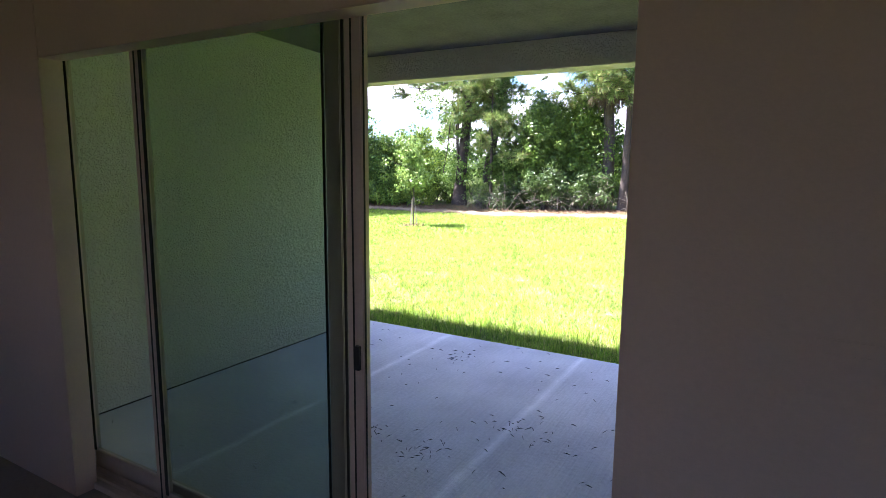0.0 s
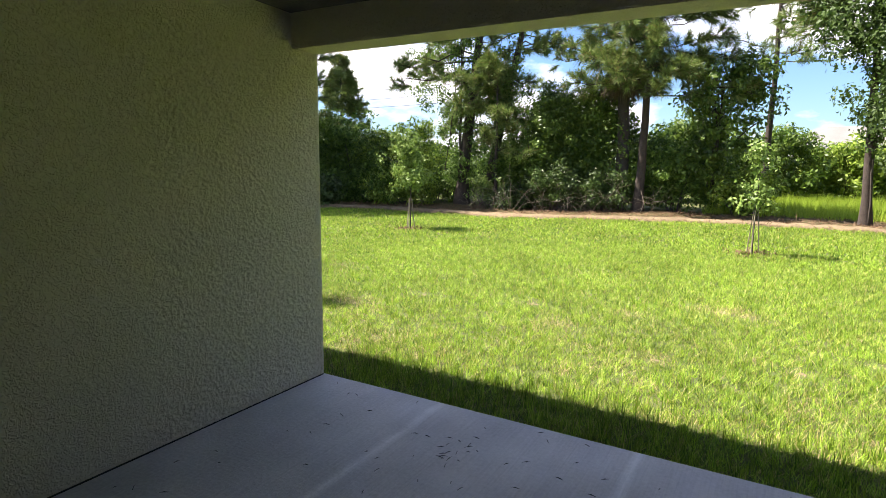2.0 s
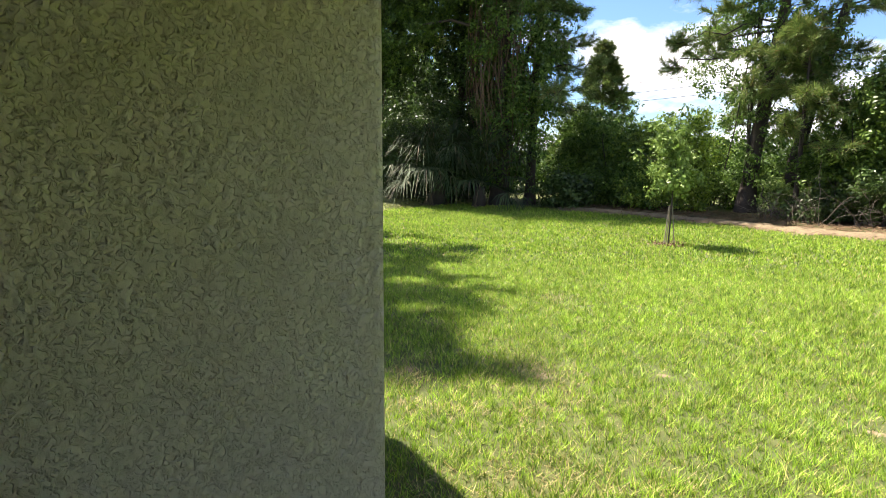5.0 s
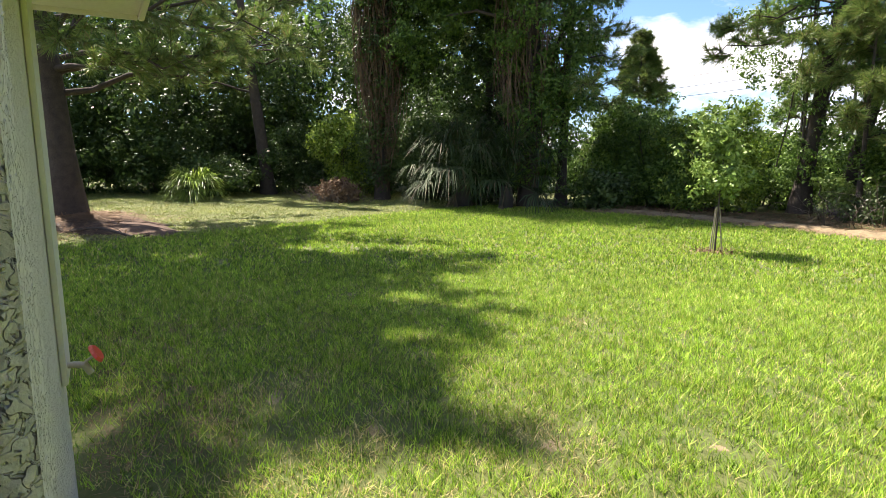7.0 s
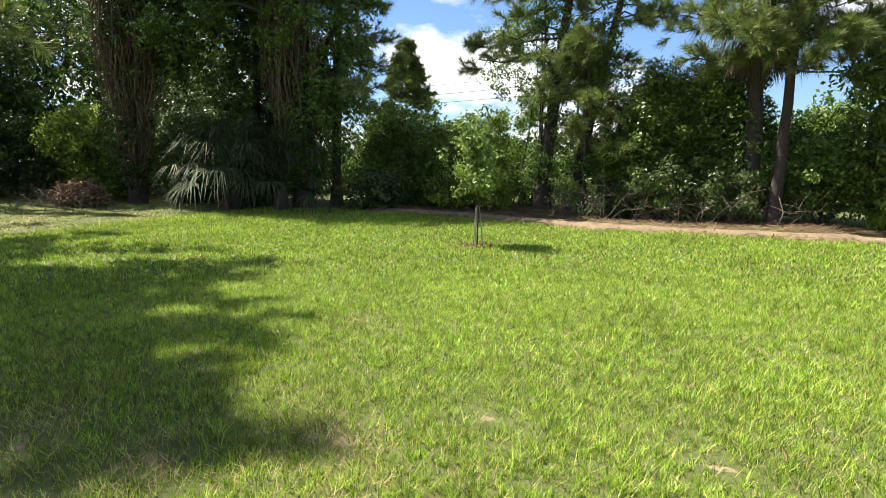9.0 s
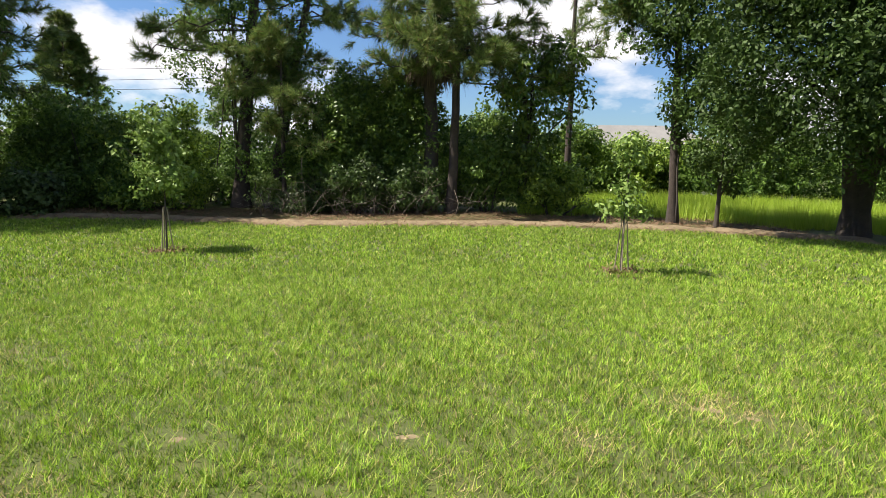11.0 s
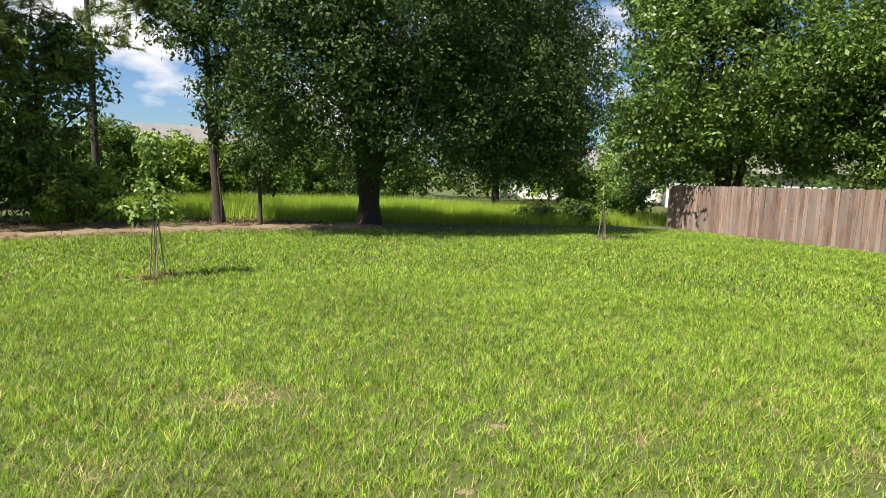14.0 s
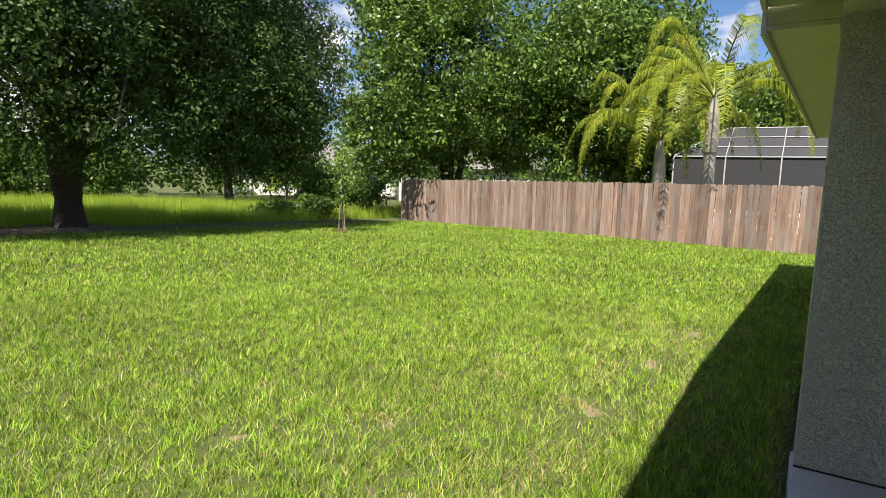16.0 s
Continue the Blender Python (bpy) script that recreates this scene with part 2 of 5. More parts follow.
M_FENCE = cedar()
M_BARK = material("pine_bark", (0.085, 0.065, 0.055), 0.95, 0.3, 6, 40, 1.0, 25, tint=(0.03, 0.024, 0.02))
M_BARK_OAK = material("oak_bark", (0.085, 0.07, 0.058), 0.95, 0.3, 5, 40, 1.0, 30, tint=(0.04, 0.034, 0.03))
M_BARK_PALM = material("palm_trunk", (0.42, 0.37, 0.31), 0.9, 0.2, 5, 40, 0.6, 20)
M_STAKE = material("pale_stake", (0.30, 0.25, 0.19), 0.8, 0.15)
M_SOIL = material("lawn_soil", (0.105, 0.108, 0.033), 1.0, 0.2, 0.8, 30, 0.8, 40, tint=(0.048, 0.073, 0.015))
M_SAND = material("bare_sand", (0.23, 0.18, 0.105), 1.0, 0.15, 3, 50, 0.6, 60)
M_STRAW = material("pine_straw", (0.27, 0.21, 0.12), 1.0, 0.2, 1.6, 14, 1.0, 30, tint=(0.09, 0.062, 0.036))
M_MESHROOF = material("screen_mesh", (0.045, 0.045, 0.05), 0.6, 0.15, 1.2, 30)
M_SCREEN = material("dark_screen", (0.03, 0.03, 0.035), 0.7, 0.1)
M_GRASS = leafy("lawn_grass", (0.042, 0.125, 0.008), (0.37, 0.545, 0.055), 0.55, 0.34, 0.16, dry=(0.54, 0.46, 0.18), tuft=0.40)
M_THIN = leafy("thin_turf", (0.13, 0.18, 0.035), (0.32, 0.36, 0.09), 0.6, 0.2, 0.25, dry=(0.50, 0.42, 0.22), tuft=0.2)
# darker copy of the wood's leaf: deep shade is put into its colour
M_DEEP = leafy("shade_darkened_leaf", (0.025, 0.055, 0.012), (0.085, 0.14, 0.034), 0.45, 0.3, 0.3)
M_TWIG = material("grey_twig", (0.15, 0.125, 0.10), 0.9, 0.2)
M_VINESTEM = material("brown_vine", (0.15, 0.10, 0.065), 0.95, 0.25, 4, 40)
M_MEADOW = leafy("meadow_grass", (0.24, 0.38, 0.03), (0.42, 0.54, 0.07), 0.5, 0.4, 0.2)
M_OAK = leafy("oak_leaf", (0.034, 0.07, 0.012), (0.08, 0.14, 0.028), 0.6, 0.28)
M_GUM = leafy("broad_leaf", (0.045, 0.10, 0.016), (0.17, 0.26, 0.045), 0.4, 0.3)
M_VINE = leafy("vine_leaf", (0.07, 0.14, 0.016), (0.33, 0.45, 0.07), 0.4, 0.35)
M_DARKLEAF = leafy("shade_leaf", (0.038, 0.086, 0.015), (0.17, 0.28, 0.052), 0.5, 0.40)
M_NEEDLE = leafy("pine_needle", (0.06, 0.12, 0.027), (0.25, 0.33, 0.085), 0.45, 0.25, dry=(0.25, 0.17, 0.08))
# frond greens darkened to stand in for the tall trees' shade
M_FAN = leafy("shaded_fan_palm_leaf", (0.018, 0.038, 0.012), (0.05, 0.085, 0.026), 0.7, 0.2, dry=(0.10, 0.08, 0.045))
M_DEADFAN = leafy("dead_palm_leaf", (0.09, 0.07, 0.045), (0.19, 0.15, 0.10), 0.8, 0.15)
M_QUEEN = leafy("queen_palm_leaf", (0.08, 0.16, 0.02), (0.44, 0.46, 0.05), 0.4, 0.4)
M_SAPLING = leafy("sapling_leaf", (0.11, 0.20, 0.035), (0.34, 0.47, 0.12), 0.4, 0.3)
M_DEADLEAF = leafy("dry_litter", (0.10, 0.06, 0.035), (0.26, 0.17, 0.10), 0.8, 0.1)

glass = bpy.data.materials.new("tinted_glass")
glass.use_nodes = True
gb = glass.node_tree.nodes["Principled BSDF"]
gb.inputs["Base Color"].default_value = (0.62, 0.71, 0.66, 1)
gb.inputs["Roughness"].default_value, gb.inputs["Transmission Weight"].default_value, gb.inputs["IOR"].default_value = 0.0, 1.0, 1.1


# ---- mesh helpers ----
def mesh_np(name, verts, faces, mat=None, smooth=False):
    """A mesh from arrays: vertices (n, 3) and faces (m, k)."""
    me = bpy.data.meshes.new(name)
    verts, faces = np.asarray(verts, np.float32), np.asarray(faces, np.int32)
    k = faces.shape[1]
    me.vertices.add(len(verts))
    me.vertices.foreach_set("co", verts.ravel())
    me.loops.add(faces.size)
    me.loops.foreach_set("vertex_index", faces.ravel())
    me.polygons.add(len(faces))
    me.polygons.foreach_set("loop_start", np.arange(0, faces.size, k, dtype=np.int32))
    me.polygons.foreach_set("loop_total", np.full(len(faces), k, np.int32))
    if smooth:
        me.polygons.foreach_set("use_smooth", np.ones(len(faces), bool))
    me.update(calc_edges=True)
    if mat:
        me.materials.append(mat)
    return me


def bm_mesh(name, bm, mat, smooth=False):
    me = bpy.data.meshes.new(name)
    bm.to_mesh(me)
    bm.free()
    me.materials.append(mat)
    if smooth:
        me.polygons.foreach_set("use_smooth", np.ones(len(me.polygons), bool))
    return me


def box_bm(boxes, bevel=0.0):
    """Boxes (x0, y0, z0, x1, y1, z1) in one bmesh, with softened edges."""
    bm = bmesh.new()
    for x0, y0, z0, x1, y1, z1 in boxes:
        bmesh.ops.create_cube(bm, size=1, matrix=Matrix.LocRotScale(((x0 + x1) / 2, (y0 + y1) / 2, (z0 + z1) / 2), None, (x1 - x0, y1 - y0, z1 - z0)))
    if bevel:
        bmesh.ops.bevel(bm, geom=bm.edges[:], offset=bevel, segments=2, affect="EDGES")
    return bm


def structure(name, boxes, mat, label, bevel=0.0):
    return tagged(new(name, bm_mesh(name, box_bm(boxes, bevel), mat)), label, name.split("_")[0], kind="structure")


def part(name, me, parent, label=""):
    ob = new(name, me)
    ob.parent = parent
    return tagged(ob, label)


def box_part(name, boxes, mat, parent, label="", bevel=0.0):
    return part(name, bm_mesh(name, box_bm(boxes, bevel), mat), parent, label)


def thing(name, place, label, category, group="", kind=""):
    ob = new(name)
    ob.location = place
    return tagged(ob, label, category, group, kind)


def tube(points, radii, sides=8, rough=0.0, seed=0):
    """Vertices and quads of a tapered, slightly uneven tube along points."""
    rng = np.random.default_rng(seed)
    p = np.asarray(points, float)
    d = np.gradient(p, axis=0)
    d /= np.linalg.norm(d, axis=1)[:, None] + 1e-9
    ref = np.where(np.abs(d[:, 2:3]) > 0.9, [[1.0, 0, 0]], [[0, 0, 1.0]])
    u = np.cross(d, ref)
    u /= np.linalg.norm(u, axis=1)[:, None] + 1e-9
    w = np.cross(d, u)
    a = np.linspace(0, 2 * np.pi, sides, endpoint=False)
    r = np.asarray(radii, float)[:, None] * (1 + rough * rng.uniform(-1, 1, (len(p), sides)))
    v = p[:, None, :] + (np.cos(a)[None, :, None] * u[:, None, :] + np.sin(a)[None, :, None] * w[:, None, :]) * r[:, :, None]
    n = len(p)
    i, j = np.meshgrid(np.arange(n - 1), np.arange(sides), indexing="ij")
    f = np.stack([i * sides + j, i * sides + (j + 1) % sides, (i + 1) * sides + (j + 1) % sides, (i + 1) * sides + j], -1).reshape(-1, 4)
    return v.reshape(-1, 3), f


def join_np(pieces):
    vs, fs, k = [], [], 0
    for v, f in pieces:
        vs.append(v)
        fs.append(f + k)
        k += len(v)
    return np.concatenate(vs), np.concatenate(fs)


def unit(rng, n):
    v = rng.normal(size=(n, 3))
    return v / np.linalg.norm(v, axis=1)[:, None]


def leaves(points, size, rng, droop=0.2, wide=0.5, up=0.35, flat=1.0, outward=None):
    """One folded leaf of four corners at each point."""
    n = len(points)
    d = unit(rng, n)
    d[:, 2] = d[:, 2] * flat - droop
    d /= np.linalg.norm(d, axis=1)[:, None]
    nor = unit(rng, n)
    nor[:, 2] = np.abs(nor[:, 2]) + up
    if outward is not None:
        nor = unit(rng, n) * 0.55 + outward + np.array([0, 0, 0.2])
        d -= nor * (np.sum(d * nor, 1) / np.sum(nor * nor, 1))[:, None] * 0.8
        d[:, 2] -= 0.15
        d /= np.linalg.norm(d, axis=1)[:, None] + 1e-9
    s = np.cross(d, nor)
    s /= np.linalg.norm(s, axis=1)[:, None] + 1e-9
    nn = np.cross(s, d)
    L = size * rng.uniform(0.6, 1.3, (n, 1))
    W = L * wide
    v = np.stack([points, points + d * L * 0.5 + s * W * 0.5 + nn * W * 0.15, points + d * L, points + d * L * 0.5 - s * W * 0.5 + nn * W * 0.15], 1)
    return v.reshape(-1, 3), np.arange(4 * n).reshape(n, 4)


def swell(p):
    """A smooth wave through space, about -1 to 1, that makes outlines uneven and opens gaps."""
    x, y, z = p[:, 0], p[:, 1], p[:, 2]
    return (np.sin(1.7 * x + 1.3 * y + 0.4) + np.sin(1.9 * y - 1.1 * z + 2.1) + np.sin(2.1 * z + 1.4 * x + 4.0) + 0.7 * np.sin(3.9 * x - 3.1 * y + 3.5 * z)) / 2.6


def clumps(blobs, count, rng, shell=0.55, gap=-0.72):
    """Centres of leaf clumps within ellipsoids (x, y, z, rx, ry, rz), thicker towards their skins, with gaps."""
    vol = np.array([b[3] * b[4] + b[3] * b[5] + b[4] * b[5] for b in blobs])
    out = []
    for b, k in zip(blobs, np.maximum(1, (count * vol / vol.sum()).astype(int))):
        d = unit(rng, k)
        r = rng.uniform(shell, 1.06, (k, 1)) * (1 + 0.24 * swell(d * 2.6 + np.array(b[:3]) * 1.7))[:, None]
        p = d * r * np.array(b[3:6]) + np.array(b[:3])
        out.append(p[swell(p * 1.5 + 7.0) > gap])
    return np.concatenate(out)


def foliage(blobs, n_clumps, per_clump, radius, size, seed, droop=0.2, wide=0.5, shell=0.55, floor=None):
    rng = np.random.default_rng(seed)
    c = clumps(blobs, n_clumps, rng, shell)
    if floor is not None:
        c = c[c[:, 2] > floor]
    rad = radius * rng.uniform(0.5, 1.4, len(c))
    k = rng.poisson(per_clump, len(c))
    idx = np.repeat(np.arange(len(c)), k)
    way = unit(rng, len(idx))
    off = way * rng.uniform(0.45, 1.0, (len(idx), 1)) ** 0.5
    off[:, 2] *= 0.75
    p = c[idx] + off * rad[idx, None]
    if floor is not None:
        k = p[:, 2] > floor
        p, way = p[k], way[k]
    return leaves(p, size, rng, droop, wide, outward=way), c


def limb_to(a, b, r0, r1, seed, sag=0.15, steps=6):
    rng = np.random.default_rng(seed)
    a, b = np.asarray(a, float), np.asarray(b, float)
    t = np.linspace(0, 1, steps)[:, None]
    p = a + (b - a) * t
    L = np.linalg.norm(b - a)
    p[:, 2] += sag * L * np.sin(np.pi * t[:, 0]) * 0.6
    p[1:-1] += rng.normal(scale=0.03 * L, size=(steps - 2, 3))
    return tube(p, np.linspace(r0, r1, steps), 6, 0.1, seed)


def ground(x, y):
    """The height of the lawn and of the land round it."""
    x, y = np.asarray(x, float), np.asarray(y, float)
    soft = lambda v: np.log1p(np.exp(np.clip(v, -40, 40)))
    z = -0.12 - 0.022 * soft((x - 5) * 0.8) / 0.8 * (1 - 0.6 * np.clip((x - 26) / 40, 0, 1))
    z -= 0.028 * np.clip(-x - 1, 0, 5) * np.clip(y / 8, 0, 1)
    z -= 0.012 * np.clip(y, 0, 15) * np.clip((x - 14) / 8, 0, 1)
    return z


# ---- house ----
BEAM, HEAD, OPEN = 2.28, 2.30, 1.985
structure("floor_patio", [(-0.15, -3.0, -0.4, 5.2, 0.015, 0.0)], M_SLAB, "pale broom-finished concrete patio slab with faint streaks", 0.006)
structure("floor_room", [(-3.5, -8.2, -0.4, 8.0, -3.004, -0.004)], M_FLOOR, "dim tiled floor of the unlit room behind the sliding door")
structure("wall_left", [(-0.15, -0.24, 0.0, 0.0, 0.0, BEAM), (-0.15, -3.0, 0.0, 0.0, -0.24, 2.72)], M_STUCCO, "rough grey-beige stucco side wall of the patio")
structure("wall_right", [(5.0, -0.24, 0.0, 5.2, 0.0, BEAM), (5.0, -3.0, 0.0, 5.2, -0.24, 2.72)], M_STUCCO, "rough grey-beige stucco wall closing the patio")
structure("beam_patio", [(-0.15, -0.24, BEAM, 5.2, 0.0, 2.75)], M_STUCCO, "grey-beige stucco beam over the open side of the patio", 0.008)
structure("ceiling_patio", [(-0.15, -3.0, 2.724, 5.2, -0.244, 2.80)], M_CEILING, "pale painted patio ceiling")
structure("wall_rear_left", [(-2.22, -0.33, -0.4, -0.154, -0.13, BEAM), (-0.70, -0.33, BEAM, -0.154, -0.13, BEAM + 0.12)], M_STUCCO, "pale stucco rear wall of the house beside the patio", 0.006)
structure("wall_side", [(-2.22, -8.2, -0.4, -2.02, -0.334, BEAM)], M_STUCCO, "stucco side wall of the house")
right_wall = structure("wall_rear_right", [(5.204, -0.2, -0.4, 13.8, 0.0, BEAM)], M_STUCCO, "stucco rear wall of the house beyond the patio", 0.006)
structure("wall_side_right", [(13.5, -8.2, -0.4, 13.7, -0.65, BEAM)], M_STUCCO, "stucco end wall of the house")
# wall that holds the sliding door, outside stucco and inside plaster
D0, D1 = 0.57, 3.34
structure("wall_door_outer", [(-2.0, -3.1, 0, D0, -3.0, 2.72), (D1, -3.1, 0, 10.2, -3.0, 2.72), (D0, -3.1, HEAD, D1, -3.0, 2.72)], M_STUCCO, "stucco wall round the sliding door")
structure("wall_door_inner", [(-2.0, -3.2, 0, 0.815, -3.102, 2.6), (3.255, -3.2, 0, 7.9, -3.102, 2.6), (0.815, -3.2, OPEN, 3.255, -3.102, 2.6)], M_DRYWALL, "beige painted room wall round the sliding door", 0.003)
structure("wall_room_back", [(-2.0, -8.2, 0, 2.0, -8.0, 2.6), (3.6, -8.2, 0, 7.9, -8.0, 2.6), (2.0, -8.2, 0, 3.6, -8.0, 0.9), (2.0, -8.2, 2.1, 3.6, -8.0, 2.6)], M_DRYWALL, "beige room wall")
structure("wall_room_left", [(-2.0, -8.0, 0, -1.9, -3.2, 2.6)], M_DRYWALL, "beige room wall")
structure("wall_room_right", [(7.8, -8.0, 0, 7.9, -3.2, 2.6)], M_DRYWALL, "beige room wall")
structure("ceiling_room", [(-2.0, -8.2, 2.604, 7.9, -3.2, 2.7)], M_CEILING, "pale room ceiling")
structure("soffit", [(-2.85, -0.34, BEAM + 0.004, -0.70, 0.33, BEAM + 0.03), (-0.70, -0.128, BEAM + 0.12, -0.154, 0.33, BEAM + 0.15), (-0.15, 0.004, BEAM + 0.12, 5.2, 0.33, BEAM + 0.15), (-0.73, -0.128, BEAM + 0.034, -0.704, 0.33, BEAM + 0.15)], M_SOFFIT, "cream painted soffit under the eaves")
structure("trim_fascia", [(-2.88, 0.332, BEAM - 0.02, -0.702, 0.36, BEAM + 0.19), (-0.70, 0.332, BEAM + 0.10, 5.2, 0.36, BEAM + 0.19)], M_TRIM, "cream fascia board along the eaves", 0.004)
right_soffit = structure("soffit_right", [(5.204, 0.004, BEAM + 0.004, 14.4, 0.33, BEAM + 0.03), (5.204, 0.004, BEAM + 0.034, 5.23, 0.33, BEAM + 0.15)], M_SOFFIT, "cream painted soffit under the eaves")
right_fascia = structure("trim_fascia_right", [(5.202, 0.332, BEAM - 0.02, 14.4, 0.36, BEAM + 0.19)], M_TRIM, "cream fascia board along the eaves", 0.004)
# this wing stands slightly out of square
for ob in (right_wall, right_soffit, right_fascia):
    ob.matrix_world = Matrix.Translation((5.2, 0, 0)) @ Matrix.Rotation(radians(-2.4), 4, "Z") @ Matrix.Translation((-5.2, 0, 0))
structure("trim_fascia_side", [(-2.88, -9.0, BEAM - 0.02, -2.852, 0.328, BEAM + 0.19)], M_TRIM, "cream fascia board along the eaves", 0.004)
structure("trim_corner_band", [(-2.24, -0.128, 0.55, -1.98, -0.105, BEAM)], M_TRIM, "raised pale stucco band at the house corner", 0.004)

# the coat of stucco on the side wall where it is passed at arm's length: flattened crumbs with furrows between
def smooth_noise(u, v, cell, seed):
    g = np.random.default_rng(seed).uniform(0, 1, (640, 640))
    u, v = u / cell + 50, v / cell + 50
    i, j = np.floor(u).astype(int), np.floor(v).astype(int)
    a, b = u - i, v - j
    a, b = a * a * (3 - 2 * a), b * b * (3 - 2 * b)
    return g[i % 640, j % 640] * (1 - a) * (1 - b) + g[(i + 1) % 640, j % 640] * a * (1 - b) + g[i % 640, (j + 1) % 640] * (1 - a) * b + g[(i + 1) % 640, (j + 1) % 640] * a * b


cy, cz = np.meshgrid(np.linspace(-1.62, -0.002, 325), np.linspace(0.010, BEAM - 0.002, 454), indexing="ij")
wy, wz = cy + 0.012 * (smooth_noise(cy, cz, 0.03, 1) - 0.5), cz + 0.012 * (smooth_noise(cy, cz, 0.03, 2) - 0.5)
crumbs = 0.7 * smooth_noise(wy, wz, 0.018, 3) + 0.3 * smooth_noise(wy, wz, 0.009, 4)
crumbs = np.clip((crumbs - 0.40) / 0.16, 0, 1)
crumbs = crumbs * crumbs * (3 - 2 * crumbs) * (0.6 + 0.4 * smooth_noise(cy, cz, 0.13, 5))
edge = np.clip((-0.002 - cy) / 0.02, 0, 1) * np.clip((cy + 1.62) / 0.5, 0, 1)
cx = 0.002 + 0.0062 * crumbs * edge + 0.002 * smooth_noise(cy, cz, 0.2, 6) * edge
I, J = np.meshgrid(np.arange(324), np.arange(453), indexing="ij")
F = np.stack([I * 454 + J, (I + 1) * 454 + J, (I + 1) * 454 + J + 1, I * 454 + J + 1], -1).reshape(-1, 4)
tagged(new("wall_left_coat", mesh_np("wall_left_coat", np.stack([cx, cy, cz], -1).reshape(-1, 3), F, M_STUCCO, True)), "grey-beige knocked-down stucco coat on the patio side wall", "wall", kind="structure")

structure("trim_pillar_joint", [(4.994, -2.99, 0.0, 5.0, -0.0, 0.008)], M_RUBBER, "dark open joint between wall and slab")
structure("trim_wall_joint", [(0.0, -2.99, 0.0, 0.006, -0.01, 0.007)], M_RUBBER, "dark open joint between wall and slab")

rv = [(-2.9, 0.38, 2.48), (14.4, -0.1, 2.48), (14.4, -9, 2.82), (-2.9, -9, 2.82), (1.8, -4.3, 4.4), (6.5, -4.3, 4.4)]
rf = [(0, 1, 5, 4), (1, 2, 5), (2, 3, 4, 5), (3, 0, 4), (3, 2, 1, 0)]
rm = bpy.data.meshes.new("roof")
rm.from_pydata(rv, [], rf)
rm.materials.append(M_ROOF)
tagged(new("roof", rm), "dark shingle hip roof of the house", "roof", kind="structure")


def sliding_door():
    door = thing("sliding_glass_door", (D0, -3.05, 0), "half-open tinted sliding glass door in a bronze metal frame", "door")
    w = D1 - D0
    fr = part("frame", bm_mesh("frame", box_bm([(0, -0.07, 0.0, 0.05, 0.07, HEAD), (w - 0.03, -0.07, 0.0, w, 0.07, HEAD), (0.052, -0.07, HEAD - 0.045, w - 0.032, 0.07, HEAD), (0.052, -0.07, 0.0, w - 0.032, 0.07, 0.03)], 0.003), M_ALU), door)
    for x in (0.0, 0.035, -0.035):
        box_part("track_rail", [(0.06, x - 0.004, 0.032, w - 0.035, x + 0.004, 0.045)], M_ALU, fr)

    def panel(name, x0, x1, y, label):
        p = box_part(name, [(x0, y - 0.018, 0.05, x0 + 0.06, y + 0.018, HEAD - 0.05), (x1 - 0.065, y - 0.018, 0.05, x1, y + 0.018, HEAD - 0.05),
                            (x0 + 0.061, y - 0.016, 0.05, x1 - 0.066, y + 0.016, 0.13), (x0 + 0.061, y - 0.016, HEAD - 0.11, x1 - 0.066, y + 0.016, HEAD - 0.05)], M_ALU, door, label, 0.003)
        g = box_part("glass_pane", [(x0 + 0.058, y - 0.003, 0.125, x1 - 0.063, y + 0.003, HEAD - 0.105)], glass, p, "greenish tinted glass")
        g.visible_shadow = False
        box_part("gasket", [(x0 + 0.061, y - 0.021, 0.131, x0 + 0.078, y - 0.017, HEAD - 0.111), (x1 - 0.075, y - 0.021, 0.131, x1 - 0.066, y - 0.017, HEAD - 0.111), (x0 + 0.071, y - 0.021, HEAD - 0.12, x1 - 0.076, y - 0.017, HEAD - 0.112)], M_RUBBER, p, "black rubber gasket")
        return p

    panel("fixed_panel", 0.052, 1.728, 0.035, "fixed glass panel")
    s = panel("sliding_panel", 0.724, 1.869, -0.035, "sliding glass panel pushed half open")
    box_part("weather_strip", [(1.8695, -0.047, 0.06, 1.872, -0.041, HEAD - 0.06)], M_RUBBER, s, "black weather strip")
    box_part("edge_groove", [(1.828, -0.0555, 0.06, 1.834, -0.0535, HEAD - 0.06), (0.752, -0.0555, 0.06, 0.760, -0.0535, HEAD - 0.06)], M_RUBBER, s, "black groove along the stile")
    box_part("latch", [(1.84, -0.066, 0.90, 1.858, -0.054, 0.98)], M_RUBBER, s, "small black latch")
    return door


sliding_door()
sw = thing("light_switch", (3.68, -3.2, 1.17), "beige wall switch plate on the room wall", "switch")
box_part("plate", [(-0.06, -0.008, -0.06, 0.06, 0.0, 0.06)], M_DRYWALL, sw, "", 0.003)
for x in (-0.025, 0.025):
    box_part("rocker", [(x - 0.016, -0.013, -0.033, x + 0.016, -0.0085, 0.033)], M_DRYWALL, sw, "", 0.002)

bib = thing("hose_bib", (-2.05, -0.13, 0.62), "dull hose tap with a red handle on the house corner", "tap")
v, f = tube([(0, 0, 0), (0, 0.05, 0), (0, 0.09, -0.01), (0, 0.11, -0.05)], [0.014, 0.014, 0.017, 0.015], 10)
part("spout", mesh_np("spout", v, f, M_BRASS, True), bib)
v, f = tube([(0, 0.0, 0), (0, 0.012, 0)], [0.04, 0.035], 14)
part("wall_flange", mesh_np("wall_flange", v, f, M_PLASTIC, True), bib, "white wall flange")
v, f = tube([(0, 0.085, 0.0), (0, 0.135, 0.035)], [0.006, 0.006], 8)
